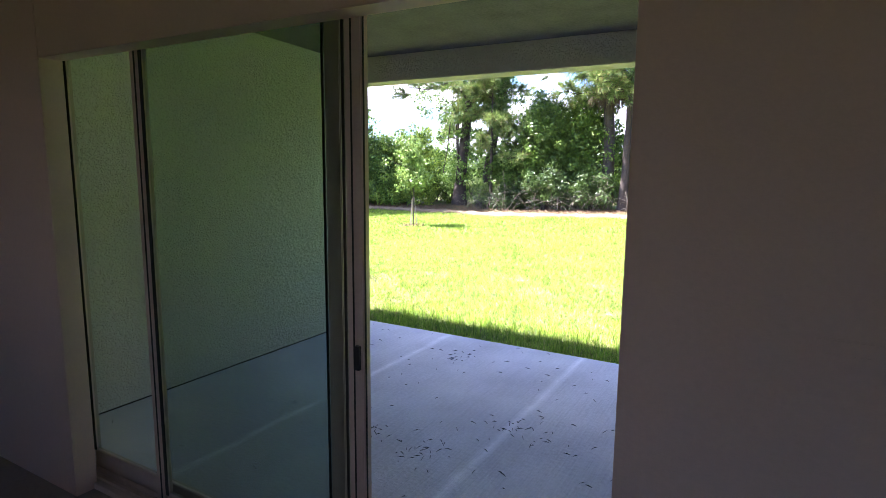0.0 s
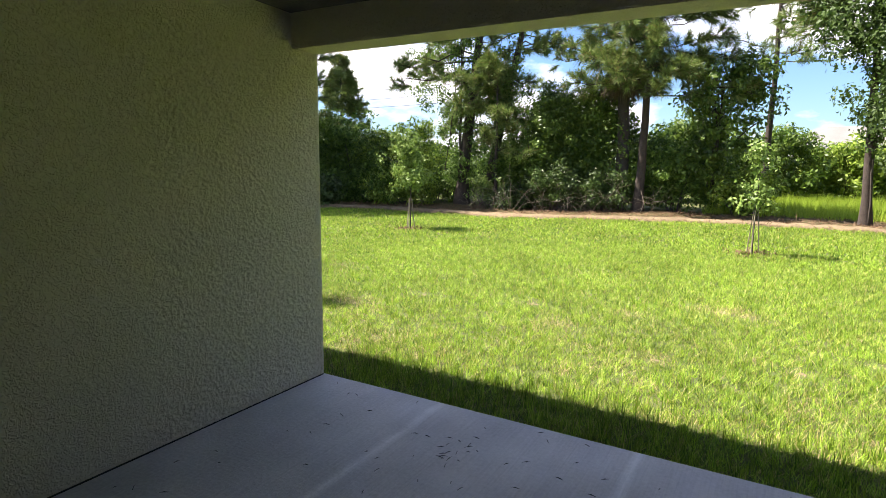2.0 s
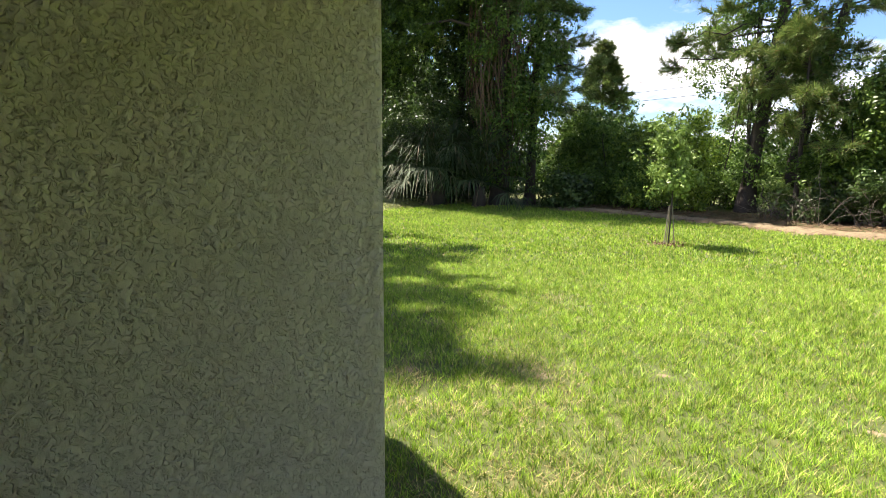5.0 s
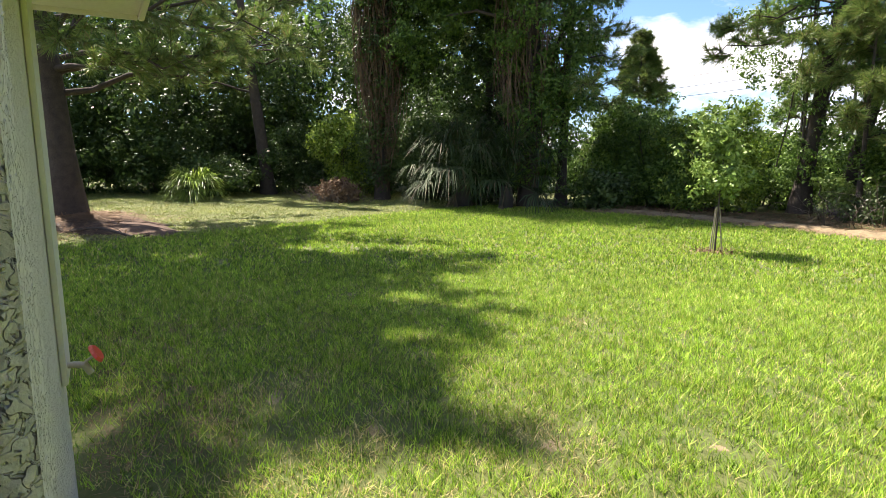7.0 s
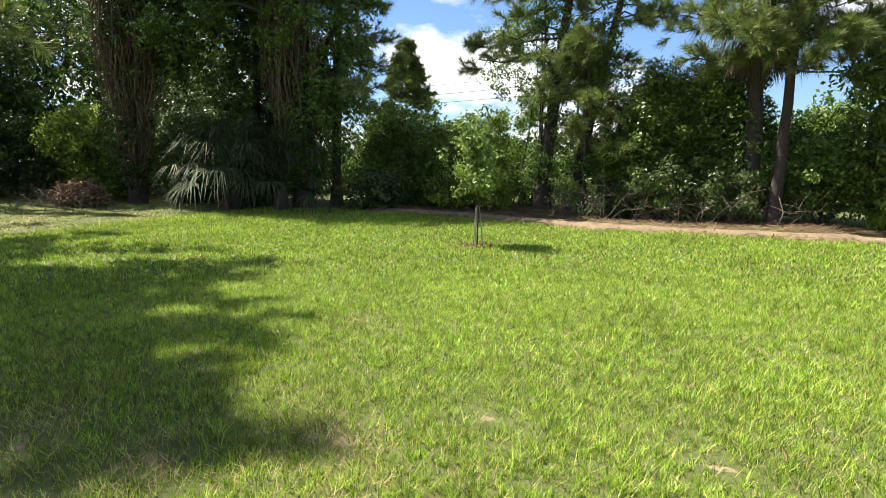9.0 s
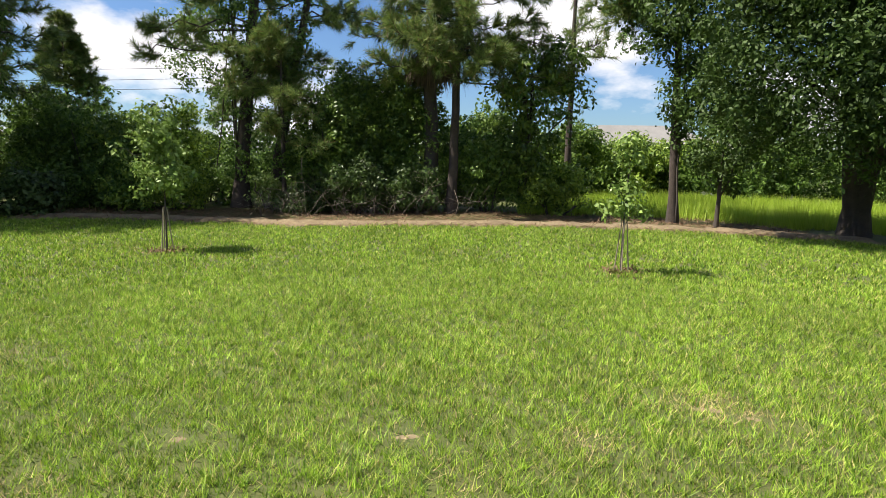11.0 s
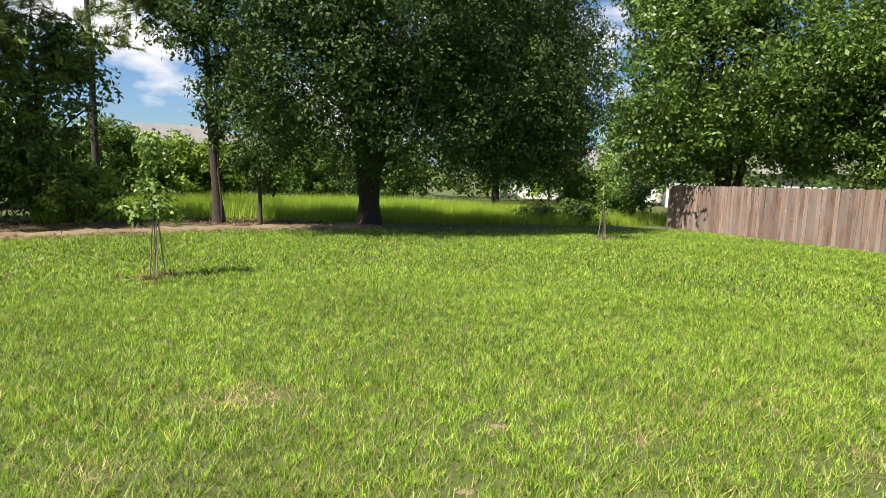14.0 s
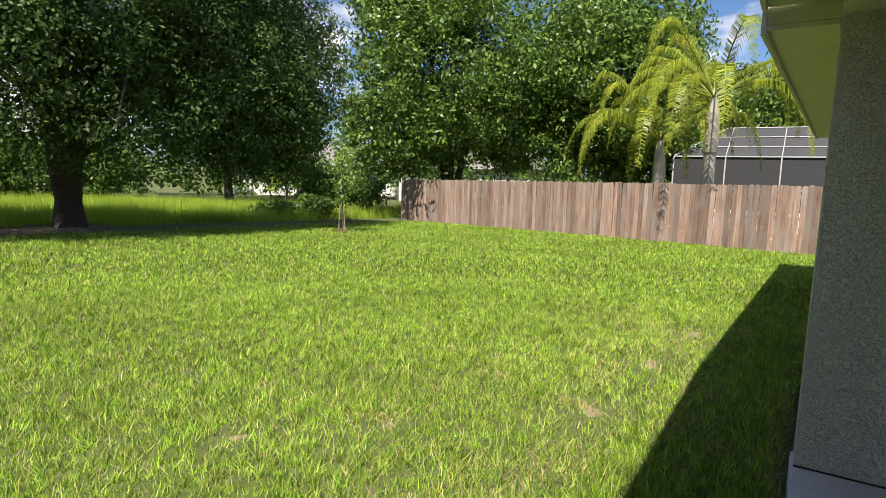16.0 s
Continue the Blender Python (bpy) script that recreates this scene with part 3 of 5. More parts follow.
part("stem", mesh_np("stem", v, f, M_BRASS), bib)
bm = bmesh.new()
bmesh.ops.create_cone(bm, cap_ends=True, segments=12, radius1=0.055, radius2=0.045, depth=0.014, matrix=Matrix.LocRotScale((0, 0.138, 0.038), Euler((radians(-55), 0, 0)), (1.4, 0.8, 1)))
part("handle", bm_mesh("handle", bm, M_RED), bib, "red wheel handle")

# ---- land ----
gx = np.concatenate([np.linspace(-600, -42, 14), np.linspace(-40, 60, 120), np.linspace(62, 600, 14)])
gy = np.concatenate([np.linspace(-300, -12, 10), np.linspace(-10, 60, 90), np.linspace(62, 900, 18)])
X, Y = np.meshgrid(gx, gy, indexing="ij")
rng = np.random.default_rng(4)
Z = ground(X, Y) + rng.normal(scale=0.0015, size=X.shape) * (np.abs(X) < 40)
inside = (X > -2.3) & (X < 13.5) & (Y < -0.1) & (Y > -9)
Z = np.where(inside, -0.36, Z)
n, m = X.shape
I, J = np.meshgrid(np.arange(n - 1), np.arange(m - 1), indexing="ij")
F = np.stack([I * m + J, (I + 1) * m + J, (I + 1) * m + J + 1, I * m + J + 1], -1).reshape(-1, 4)
tagged(new("ground", mesh_np("ground", np.stack([X, Y, Z], -1).reshape(-1, 3), F, M_SOIL, True)), "sandy soil under the lawn and the woods", "ground", kind="structure")


def edge_y(x):
    """Where the mown lawn ends, towards the woods."""
    return 14.6 + 0.5 * np.sin(x * 0.35) - 0.06 * np.clip(x - 6, 0, 20) + np.clip(-x - 8, 0, 30) * (-0.28)


def left_edge(y):
    """Where the thick lawn gives way to thin turf, towards the old pines."""
    return np.interp(y, [-3, -1, 1.5, 8.5, 11, 16], [-11.2, -11.7, -12.6, -15.8, -16.2, -16.6])


def tufts_at(x, y, cell=0.28):
    """A smooth uneven height of the turf, tuft by tuft."""
    g = np.random.default_rng(31).uniform(0.5, 1.5, (512, 512))
    u, v = x / cell + 200, y / cell + 200
    i, j = np.floor(u).astype(int), np.floor(v).astype(int)
    a, b = u - i, v - j
    q = lambda p, r: g[p % 512, r % 512]
    return q(i, j) * (1 - a) * (1 - b) + q(i + 1, j) * a * (1 - b) + q(i, j + 1) * (1 - a) * b + q(i + 1, j + 1) * a * b


def lawn(name, mat, x0, x1, y0, y1, dens, height, width, seed, keep, label, bend=0.5, corners=5, plant=1):
    rng = np.random.default_rng(seed)
    n = int((x1 - x0) * (y1 - y0) * dens)
    if plant > 1:
        # shoots of one plant spread from a common root
        m = n // plant
        cx, cy = np.repeat(rng.uniform(x0, x1, m), plant), np.repeat(rng.uniform(y0, y1, m), plant)
        n = len(cx)
        x, y = cx + rng.normal(scale=0.012, size=n), cy + rng.normal(scale=0.012, size=n)
    else:
        x, y = rng.uniform(x0, x1, n), rng.uniform(y0, y1, n)
    k = keep(x, y, rng)
    x, y = x[k], y[k]
    n = len(x)
    h = height * rng.uniform(0.5, 1.3, n) * (0.45 + 0.55 * tufts_at(x, y))
    w = width * rng.uniform(0.7, 1.3, n)
    a = rng.uniform(0, 2 * np.pi, n)
    b = a + np.pi / 2 + rng.normal(scale=0.6, size=n)
    lean = h * rng.uniform(0.1, bend * 2, n)
    z = ground(x, y) - 0.006
    base = np.stack([x, y, z], 1)
    s = np.stack([np.cos(a), np.sin(a), np.zeros(n)], 1) * w[:, None] / 2
    d = np.stack([np.cos(b), np.sin(b), np.zeros(n)], 1)
    mid = base + d * (lean * 0.35)[:, None] + np.stack([0 * h, 0 * h, h * 0.6], 1)
    tip = base + d * lean[:, None] + np.stack([0 * h, 0 * h, h * rng.uniform(0.75, 1.0, n)], 1)
    rows = {5: [base - s, base + s, mid + s * 0.8, tip, mid - s * 0.8], 4: [base - s, base + s, tip + s * 0.25, tip - s * 0.25], 3: [base - s, base + s, tip]}[corners]
    v = np.stack(rows, 1).reshape(-1, 3)
    f = np.arange(corners * n).reshape(n, corners)
    return tagged(new(name, mesh_np(name, v, f, mat)), label, "grass", kind="stuff")


BALD = [(2.33, 4.1, 0.35), (2.6, 4.0, 0.25), (3.74, 2.84, 0.22), (1.45, 3.4, 0.2), (0.35, 3.3, 0.25), (5.4, 1.2, 0.5), (6.8, 1.1, 0.5), (8.2, 0.95, 0.5), (-3.3, 4.2, 0.25), (-1.5, 2.2, 0.35), (-2.2, 1.4, 0.4), (-3.0, 1.0, 0.5), (3.1, 2.3, 0.2), (0.9, 2.6, 0.22), (4.4, 2.2, 0.25), (-1.0, 3.0, 0.2), (2.0, 2.0, 0.18)]


def keep_lawn(near, far):
    def keep(x, y, rng):
        r = np.hypot(x - 1.3, y) + rng.normal(scale=0.7, size=len(x))
        ok = (r >= near) & (r < far) & (y < edge_y(x) + 0.25 * np.sin(x * 1.7) + 0.2 * np.sin(x * 4.1) + rng.normal(scale=0.3, size=len(x))) & (x < 22.3) & (x > left_edge(y) + rng.normal(scale=0.3, size=len(x)))
        ok &= ~((x > -2.3) & (x < 13.7) & (y < 0.06 - 0.052 * np.clip(x - 5.2, 0, 9) + 0.05 * rng.uniform(size=len(x))))
        bare0 = 0.75 * np.exp(-np.clip(y, 0, 9) / 0.5) * (x < 0) * (x > -3.4)
        ok &= rng.uniform(size=len(x)) > bare0
        bare = np.zeros(len(x))
        for bx, by, br in BALD:
            bare = np.maximum(bare, 0.8 * np.exp(-((x - bx) ** 2 * 0.7 + (y - by) ** 2 * 1.6 + (x - bx) * (y - by) * 0.6) / (br * br)))
        # thin, worn turf towards the house
        bare = np.maximum(bare, 0.16 * np.exp(-((y - 1.4) / 1.2) ** 2) * (0.6 + 0.4 * np.sin(x * 2.1) * np.sin(y * 3.3 + x)))
        return ok & (rng.uniform(size=len(x)) > bare)
    return keep


lawn("lawn_grass", M_GRASS, -8, 10, -2.2, 7, 5600, 0.072, 0.0060, 1, keep_lawn(-9, 4.3), "dense bright green lawn grass with dry blades", 0.62, 3, 7)
lawn("lawn_grass", M_GRASS, -12, 14, -4, 12, 4700, 0.072, 0.0082, 2, keep_lawn(4.3, 9), "dense bright green lawn grass with dry blades", 0.6, 3, 7)
lawn("lawn_grass", M_GRASS, -20, 23, -4, 16, 1250, 0.075, 0.020, 3, keep_lawn(9, 27), "bright green lawn grass", 0.5, 3, 5)

# taller uncut blades along the slab and the house wall
lawn("tall_grass", M_GRASS, -0.4, 9, 0.06, 0.95, 1500, 0.105, 0.0062, 10, lambda x, y, rng: (x < 5.3) | (y < 0.4), "taller uncut grass blades along the edge of the slab", 0.22, 4, 5)

# thin pale turf between the lawn and the shaded wood
lawn("thin_turf", M_THIN, -34, -11, -8, 13, 480, 0.034, 0.034, 9, lambda x, y, rng: (x < left_edge(y) + rng.normal(scale=0.4, size=len(x))) & (np.hypot(x + 16.6, (y + 0.4) * 1.5) > 2.2), "thin pale yellow-green mown turf", 0.9, 3)

# straw-coloured dead blades lying low between the living ones
M_DRY = leafy("dry_grass", (0.20, 0.16, 0.06), (0.55, 0.46, 0.22), 0.7, 0.15, 0.25)


def keep_dry(x, y, rng):
    r = np.hypot(x - 1.3, y)
    ok = (r < 8) & ~((x > -2.3) & (x < 13.7) & (y < 0.05)) & (y > -0.1)
    worn = 0.16 + 0.62 * np.exp(-((y - 1.3) / 1.4) ** 2)
    worn = np.maximum(worn, 0.9 * np.exp(-((y - 1.15) / 0.45) ** 2) * (x > 2.8))
    for bx, by, br in BALD:
        worn = np.maximum(worn, np.exp(-((x - bx) ** 2 + (y - by) ** 2) / (2 * br * br)))
    return ok & (rng.uniform(size=len(x)) < worn * (0.12 + 0.88 * (tufts_at(y + 50, x, 0.34) > 1.08)))


lawn("dry_grass", M_DRY, -8, 10, -0.1, 8, 2300, 0.042, 0.0062, 7, keep_dry, "straw-coloured dead grass between the green blades", 1.1, 4)

# bare sandy spots worn into the turf
for bx, by, br in BALD:
    rng = np.random.default_rng(int(abs(bx * 100)))
    a = np.linspace(0, 2 * np.pi, 22, endpoint=False)
    rr = br * 0.6 * (1 + 0.3 * np.sin(a * 2 + bx) + rng.normal(scale=0.14, size=22))
    qx, qy = bx + rr * 1.15 * np.cos(a), by + rr * 0.65 * np.sin(a)
    V = np.concatenate([np.stack([qx, qy, ground(qx, qy) - 0.02], 1), [[bx, by, float(ground(bx, by)) + 0.010]]])
    k = np.arange(22)
    tagged(new("sand_patch", mesh_np("sand_patch", V, np.stack([k, (k + 1) % 22, np.full(22, 22)], 1), M_SAND, True)), "bare sandy patch worn into the lawn", "ground", "bare patches", "structure")


# ---- plants ----
def base_at(x, y, sink=0.0):
    return (x, y, float(ground(x, y)) - sink)


def trunk_part(parent, pts, radii, bark, seed, name="trunk", sides=12, rough=0.07, label=""):
    v, f = tube(pts, radii, sides, rough, seed)
    return part(name, mesh_np(name, v, f, bark, True), parent, label)


def trunk_line(h, lean, seed, steps=9, wob=0.04):
    rng = np.random.default_rng(seed)
    t = np.linspace(0, 1, steps)
    p = np.stack([lean[0] * t ** 1.3, lean[1] * t ** 1.3, h * t - 0.15], 1)
    p[1:] += np.cumsum(rng.normal(scale=wob * h / steps, size=(steps - 1, 3)) * [1, 1, 0], axis=0)
    return p


def broadleaf(name, x, y, h, r, blobs, mat, n, per, rad, size, seed, label, bark=None, limbs=8, lean=(0, 0), category="tree", shell=0.5, floor=0.25, forks=()):
    """A tree with a tapered, flared trunk, limbs into its crown and a crown of many small leaves in clumps."""
    t = thing(name, base_at(x, y), label, category)
    bark = bark or M_BARK_OAK
    p = trunk_line(h, lean, seed)
    taper = np.linspace(1, 0.35, len(p))
    taper[0] = 1.3
    trunk_part(t, p, r * taper, bark, seed)
    for k, (dx, dy, hh, rr) in enumerate(forks):
        trunk_part(t, trunk_line(hh, (dx, dy), seed + 50 + k), rr * taper, bark, seed + k, "fork")
    (v, f), c = foliage(blobs, n, per, rad, size, seed, shell=shell, floor=floor)
    rng = np.random.default_rng(seed + 9)
    for k in range(limbs):
        e = c[rng.integers(len(c))]
        s = p[min(len(p) - 1, 2 + rng.integers(len(p) - 2))]
        a, b = limb_to(s, e, r * 0.32, 0.025, seed + k)
        part("limb", mesh_np("limb", a, b, bark, True), t)
    part("crown", mesh_np("crown", v, f, mat), t)
    return t


def shrub(name, x, y, blobs, mat, n, per, rad, size, seed, label, stems=5, shell=0.35):
    t = thing(name, base_at(x, y), label, "shrub")
    (v, f), c = foliage(blobs, n, per, rad, size, seed, shell=shell, floor=0.03)
    rng = np.random.default_rng(seed)
    for k in range(stems):
        e = c[rng.integers(len(c))]
        a, b = limb_to((e[0] * 0.3, e[1] * 0.3, -0.05), e, 0.035, 0.008, seed + k, sag=0.05)
        part("stem", mesh_np("stem", a, b, M_BARK_OAK, True), t)
    part("foliage", mesh_np("foliage", v, f, mat), t)
    return t


def needle_tufts(centres, axes, per, length, width, rng, spread=0.9):
    """Tufts of long thin needles round points on twigs."""
    n = len(centres)
    idx = np.repeat(np.arange(n), per)
    d = axes[idx] + unit(rng, len(idx)) * spread
    d /= np.linalg.norm(d, axis=1)[:, None]
    d[:, 2] -= 0.12
    o = centres[idx] - axes[idx] * rng.uniform(0, length * 1.0, (len(idx), 1))
    s = np.cross(d, unit(rng, len(idx)))
    s /= np.linalg.norm(s, axis=1)[:, None] + 1e-9
    L = length * rng.uniform(0.7, 1.2, (len(idx), 1))
    v = np.stack([o - s * width / 2, o + s * width / 2, o + d * L], 1).reshape(-1, 3)
    return v, np.arange(len(v)).reshape(-1, 3)


def pine(name, x, y, h, r, first, reach, n_limbs, tufts, seed, label, lean=(0, 0), per=64, length=0.30, width=0.021, bias=None, droop=0.1, cone=False, extra=()):
    """A pine: flaky trunk, limbs that fork into twigs, and tufts of needles at their ends."""
    t = thing(name, base_at(x, y), label, "tree")
    rng = np.random.default_rng(seed)
    p = trunk_line(h, lean, seed, 12, 0.02)
    rad = r * np.linspace(1, 0.25, len(p))
    rad[0] = r * 1.45
    trunk_part(t, p, rad, M_BARK, seed, sides=14, rough=0.06)
    cs, ax, twigs = [], [], []
    specs = [(z, None, None) for z in np.sort(rng.uniform(first, h, n_limbs))] + list(extra)
    for k, (z, ang, rc) in enumerate(specs):
        q = min(1, max(0, z / h))
        s = np.array([np.interp(z, p[:, 2], p[:, i]) for i in range(3)])
        if ang is None:
            a = rng.uniform(0, 2 * np.pi)
            if bias is not None and rng.uniform() < 0.55:
                a = bias + rng.normal(scale=0.5)
            q2 = (z - first) / max(0.1, h - first)
            L = reach * (1.04 - q2 if cone else 1.15 - 0.8 * q2) * rng.uniform(0.6, 1.1)
        else:
            a, L = ang, rc
        e = s + np.array([np.cos(a) * L, np.sin(a) * L, L * rng.uniform(-droop, 0.25)])
        v, f = limb_to(s, e, max(0.02, r * 0.28 * (1.1 - q)), 0.012, seed + k, sag=0.06, steps=7)
        part("limb", mesh_np("limb", v, f, M_BARK, True), t)
        for j in range(tufts):
            u = rng.uniform(0.3, 1.0)
            b = s + (e - s) * u
            d = unit(rng, 1)[0] * 0.7 + (e - s) / L * 0.7 + np.array([0, 0, 0.25])
            d /= np.linalg.norm(d)
            tip = b + d * rng.uniform(0.3, 0.75) * (0.5 + 0.12 * L)
            cs.append(tip)
            ax.append(d)
            if j % 2 == 0:
                twigs.append(tube([b, (b + tip) / 2 + [0, 0, -0.03], tip], [0.012, 0.009, 0.006], 4))
    v, f = join_np(twigs)
    tagged(part("twig_growth", mesh_np("twig_growth", v, f, M_BARK), t), kind="stuff")
    v, f = needle_tufts(np.array(cs), np.array(ax), per, length, width, rng)
    part("needles", mesh_np("needles", v, f, M_NEEDLE), t)
    return t


def fan(rng, centre, axis, radius, blades=24, sag=0.35, spread=2.4, width=0.036):
    """One fan-shaped palm leaf: blades that spread from its heart, drooping at the tips."""
    axis = axis / np.linalg.norm(axis)
    side = np.cross(axis, [0, 0, 1.0])
    side /= np.linalg.norm(side) + 1e-9
    vs, fs = [], []
    a = np.linspace(-spread / 2, spread / 2, blades) + rng.normal(scale=0.03, size=blades)
    for k, ang in enumerate(a):
        d = axis * np.cos(ang) + side * np.sin(ang)
        L = radius * (0.75 + 0.25 * np.cos(ang)) * rng.uniform(0.9, 1.1)
        w = np.cross(d, np.cross(axis, side))
        w /= np.linalg.norm(w) + 1e-9
        m = centre + d * L * 0.55
        e = centre + d * L * rng.uniform(0.8, 1.0) + np.array([0, 0, -sag * L * rng.uniform(0.3, 1.8)]) + rng.normal(scale=0.04, size=3)
        vs.append([centre, m + w * width / 2, e, m - w * width / 2])
        fs.append(np.arange(4) + 4 * k)
    return np.array(vs).reshape(-1, 3), np.array(fs)


def fan_palm(name, x, y, h, r, fronds, radius, seed, label, dead=0, stalk=0.9, sag=0.35, low=-0.5, mat=None):
    t = thing(name, base_at(x, y), label, "palm")
    rng = np.random.default_rng(seed)
    if h > 0.3:
        trunk_part(t, trunk_line(h, (0.1, 0), seed), r * np.linspace(1.2, 0.95, 9), M_BARK_OAK, seed, rough=0.12)
    top = np.array([0.1, 0, h])
    for k in range(fronds + dead):
        az = rng.uniform(0, 2 * np.pi)
        isdead = k >= fronds
        el = rng.uniform(-1.35, -0.9) if isdead else rng.uniform(low, 1.35)
        d = np.array([np.cos(az) * np.cos(el), np.sin(az) * np.cos(el), np.sin(el)])
        L = stalk * rng.uniform(0.7, 1.2) * (0.8 if isdead else 1)
        c = top + d * L
        ps = [top, top + d * L * 0.5 + [0, 0, 0.05], c]
        v1, f1 = tube(ps, [0.02, 0.016, 0.012], 4)
        ax = d + np.array([0, 0, -0.35 if not isdead else -0.8])
        v2, f2 = fan(rng, c, ax, radius * rng.uniform(0.85, 1.15), sag=sag if not isdead else 0.15, spread=2.6 if not isdead else 1.2)
        v, f = join_np([(v1, f1), (v2, f2)])
        part("dead_frond" if isdead else "frond", mesh_np("frond", v, f, M_DEADFAN if isdead else (mat or M_FAN)), t, "dry brown hanging frond" if isdead else "")
    return t


def queen_palm(name, x, y, h, r, fronds, length, seed, label, shaft=1.9):
    t = thing(name, base_at(x, y), label, "palm")
    rng = np.random.default_rng(seed)
    steps = 26
    z = np.linspace(-0.2, h, steps)
    rr = r * (1.12 - 0.22 * np.linspace(0, 1, steps)) * (1 + 0.03 * (np.arange(steps) % 2))
    trunk_part(t, np.stack([0.04 * np.sin(z), 0 * z, z], 1), rr, M_BARK_PALM, seed, sides=16, rough=0.02)
    trunk_part(t, [(0, 0, h - 0.1), (0.03, 0, h + 0.25 * shaft), (0, 0, h + 0.6 * shaft), (0, 0, h + shaft)], [r * 1.1, r * 1.25, r * 0.95, r * 0.4], M_BARK_PALM, seed, "crown_shaft", 12, 0.1, "fibrous leaf bases")
    top = np.array([0, 0, h + shaft * 0.85])
    for k in range(fronds):
        az = 2 * np.pi * k / fronds * 2.618 + rng.normal(scale=0.2)
        up = rng.uniform(0.22, 0.95)
        hd = np.array([np.cos(az), np.sin(az), 0.0])
        L = length * rng.uniform(0.85, 1.1)
        u = np.linspace(0, 1, 16)
        out_ = L * (0.50 + 0.30 * (1 - up)) * np.sin(u * 1.5) + 0.12 * L * u
        rise = L * (0.80 * up * np.sin(u * 1.9) - 0.62 * u ** 2.8 * (1.15 - 0.35 * up))
        ps = top + hd * out_[:, None] + np.array([0, 0, 1.0]) * rise[:, None]
        v1, f1 = tube(ps, np.linspace(0.03, 0.006, 16), 5)
        n = 330
        uu = rng.uniform(0.14, 1.0, n)
        b = np.stack([np.interp(uu, u, ps[:, i]) for i in range(3)], 1)
        tan = np.gradient(ps, axis=0)
        tt = np.stack([np.interp(uu, u, tan[:, i]) for i in range(3)], 1)
        tt /= np.linalg.norm(tt, axis=1)[:, None]
        sd = np.cross(tt, [0, 0, 1.0])
        sd /= np.linalg.norm(sd, axis=1)[:, None] + 1e-9
        sg = np.where(rng.uniform(size=n) < 0.5, -1.0, 1.0)[:, None]
        ll = 0.52 * (np.sin(np.pi * np.clip(uu, 0.1, 0.95)) ** 0.5)[:, None] * rng.uniform(0.8, 1.15, (n, 1)) * length / 3.5
        d1 = sd * sg * 0.75 + tt * 0.5 + np.array([0, 0, 0.15])
        m1 = b + d1 * ll * 0.5
        e1 = m1 + (sd * sg * 0.2 + tt * 0.2 + np.array([0, 0, -0.85])) * ll * 0.65
        w = tt * 0.008
        v2 = np.stack([b - w, b + w, m1 + w, e1, m1 - w], 1).reshape(-1, 3)
        f2 = np.arange(5 * n).reshape(n, 5)
        fr = part("frond", mesh_np("frond", v2, f2, M_QUEEN), t)
        part("rachis", mesh_np("rachis", v1, f1, M_QUEEN, True), fr)
    return t


def sapling(x, y, h, blobs, n, per, seed, label, stakes=3, mat=None):
    t = thing("sapling", base_at(x, y), label, "tree", "staked young trees on the lawn")
    p = trunk_line(h, (0.05, 0.03), seed, 8, 0.02)
    trunk_part(t, p, np.linspace(0.02, 0.006, 8), M_BARK_OAK, seed, sides=8)
    (v, f), c = foliage(blobs, n, per, 0.17, 0.09, seed, shell=0.1)
    rng = np.random.default_rng(seed)
    for k in range(9):
        e = c[rng.integers(len(c))]
        s = np.array([np.interp(max(0.6, e[2] - 0.3), p[:, 2], p[:, i]) for i in range(3)])
        a, b = limb_to(s, e, 0.008, 0.003, seed + k, sag=0.05)
        part("twig", mesh_np("twig", a, b, M_BARK_OAK), t)
    part("leaves", mesh_np("leaves", v, f, mat or M_SAPLING), t)
    for k in range(stakes):
        a = k * 2 * np.pi / stakes + 0.4
        v, f = tube([(0.13 * np.cos(a), 0.13 * np.sin(a), -0.05), (0.04 * np.cos(a), 0.04 * np.sin(a), 0.85)], [0.012, 0.009], 6)
        part("stake", mesh_np("stake", v, f, M_STAKE), t, "thin pale support stake")
    rng = np.random.default_rng(seed + 3)
    q = rng.normal(scale=0.22, size=(260, 3)) * [1, 1, 0] + [0, 0, 0.03]
    v, f = leaves(q, 0.08, rng, 0.1, 0.35)
    ring = tagged(new("mulch_ring", mesh_np("mulch_ring", v, f, M_DEADLEAF)), "brown mulch scattered round a sapling", "mulch", kind="stuff")
    ring.location = base_at(x, y)
    return t


def hanging_vines(parent, r0, r1, z0, z1, n, seed, mat=None, label="brown ropes of dead vine"):
    """Thin stems that hang and wind about a trunk."""
    rng = np.random.default_rng(seed)
    pieces = []
    for k in range(n):
        a = rng.uniform(0, 2 * np.pi)
        zt, zb = rng.uniform(z0 + 0.5 * (z1 - z0), z1), rng.uniform(z0, z0 + 0.4 * (z1 - z0))
        u = np.linspace(0, 1, 9)
        rr = r0 + (r1 - r0) * rng.uniform(0.2, 1) * np.sin(np.pi * (0.25 + 0.75 * u))
        aa = a + np.cumsum(rng.normal(scale=0.14, size=9))
        pieces.append(tube(np.stack([rr * np.cos(aa), rr * np.sin(aa), zt + (zb - zt) * u], 1), np.linspace(0.022, 0.010, 9) * rng.uniform(0.6, 1.5), 4))
    v, f = join_np(pieces)
    tagged(part("vine_growth", mesh_np("vine_growth", v, f, mat or M_VINESTEM), parent, label), kind="stuff")


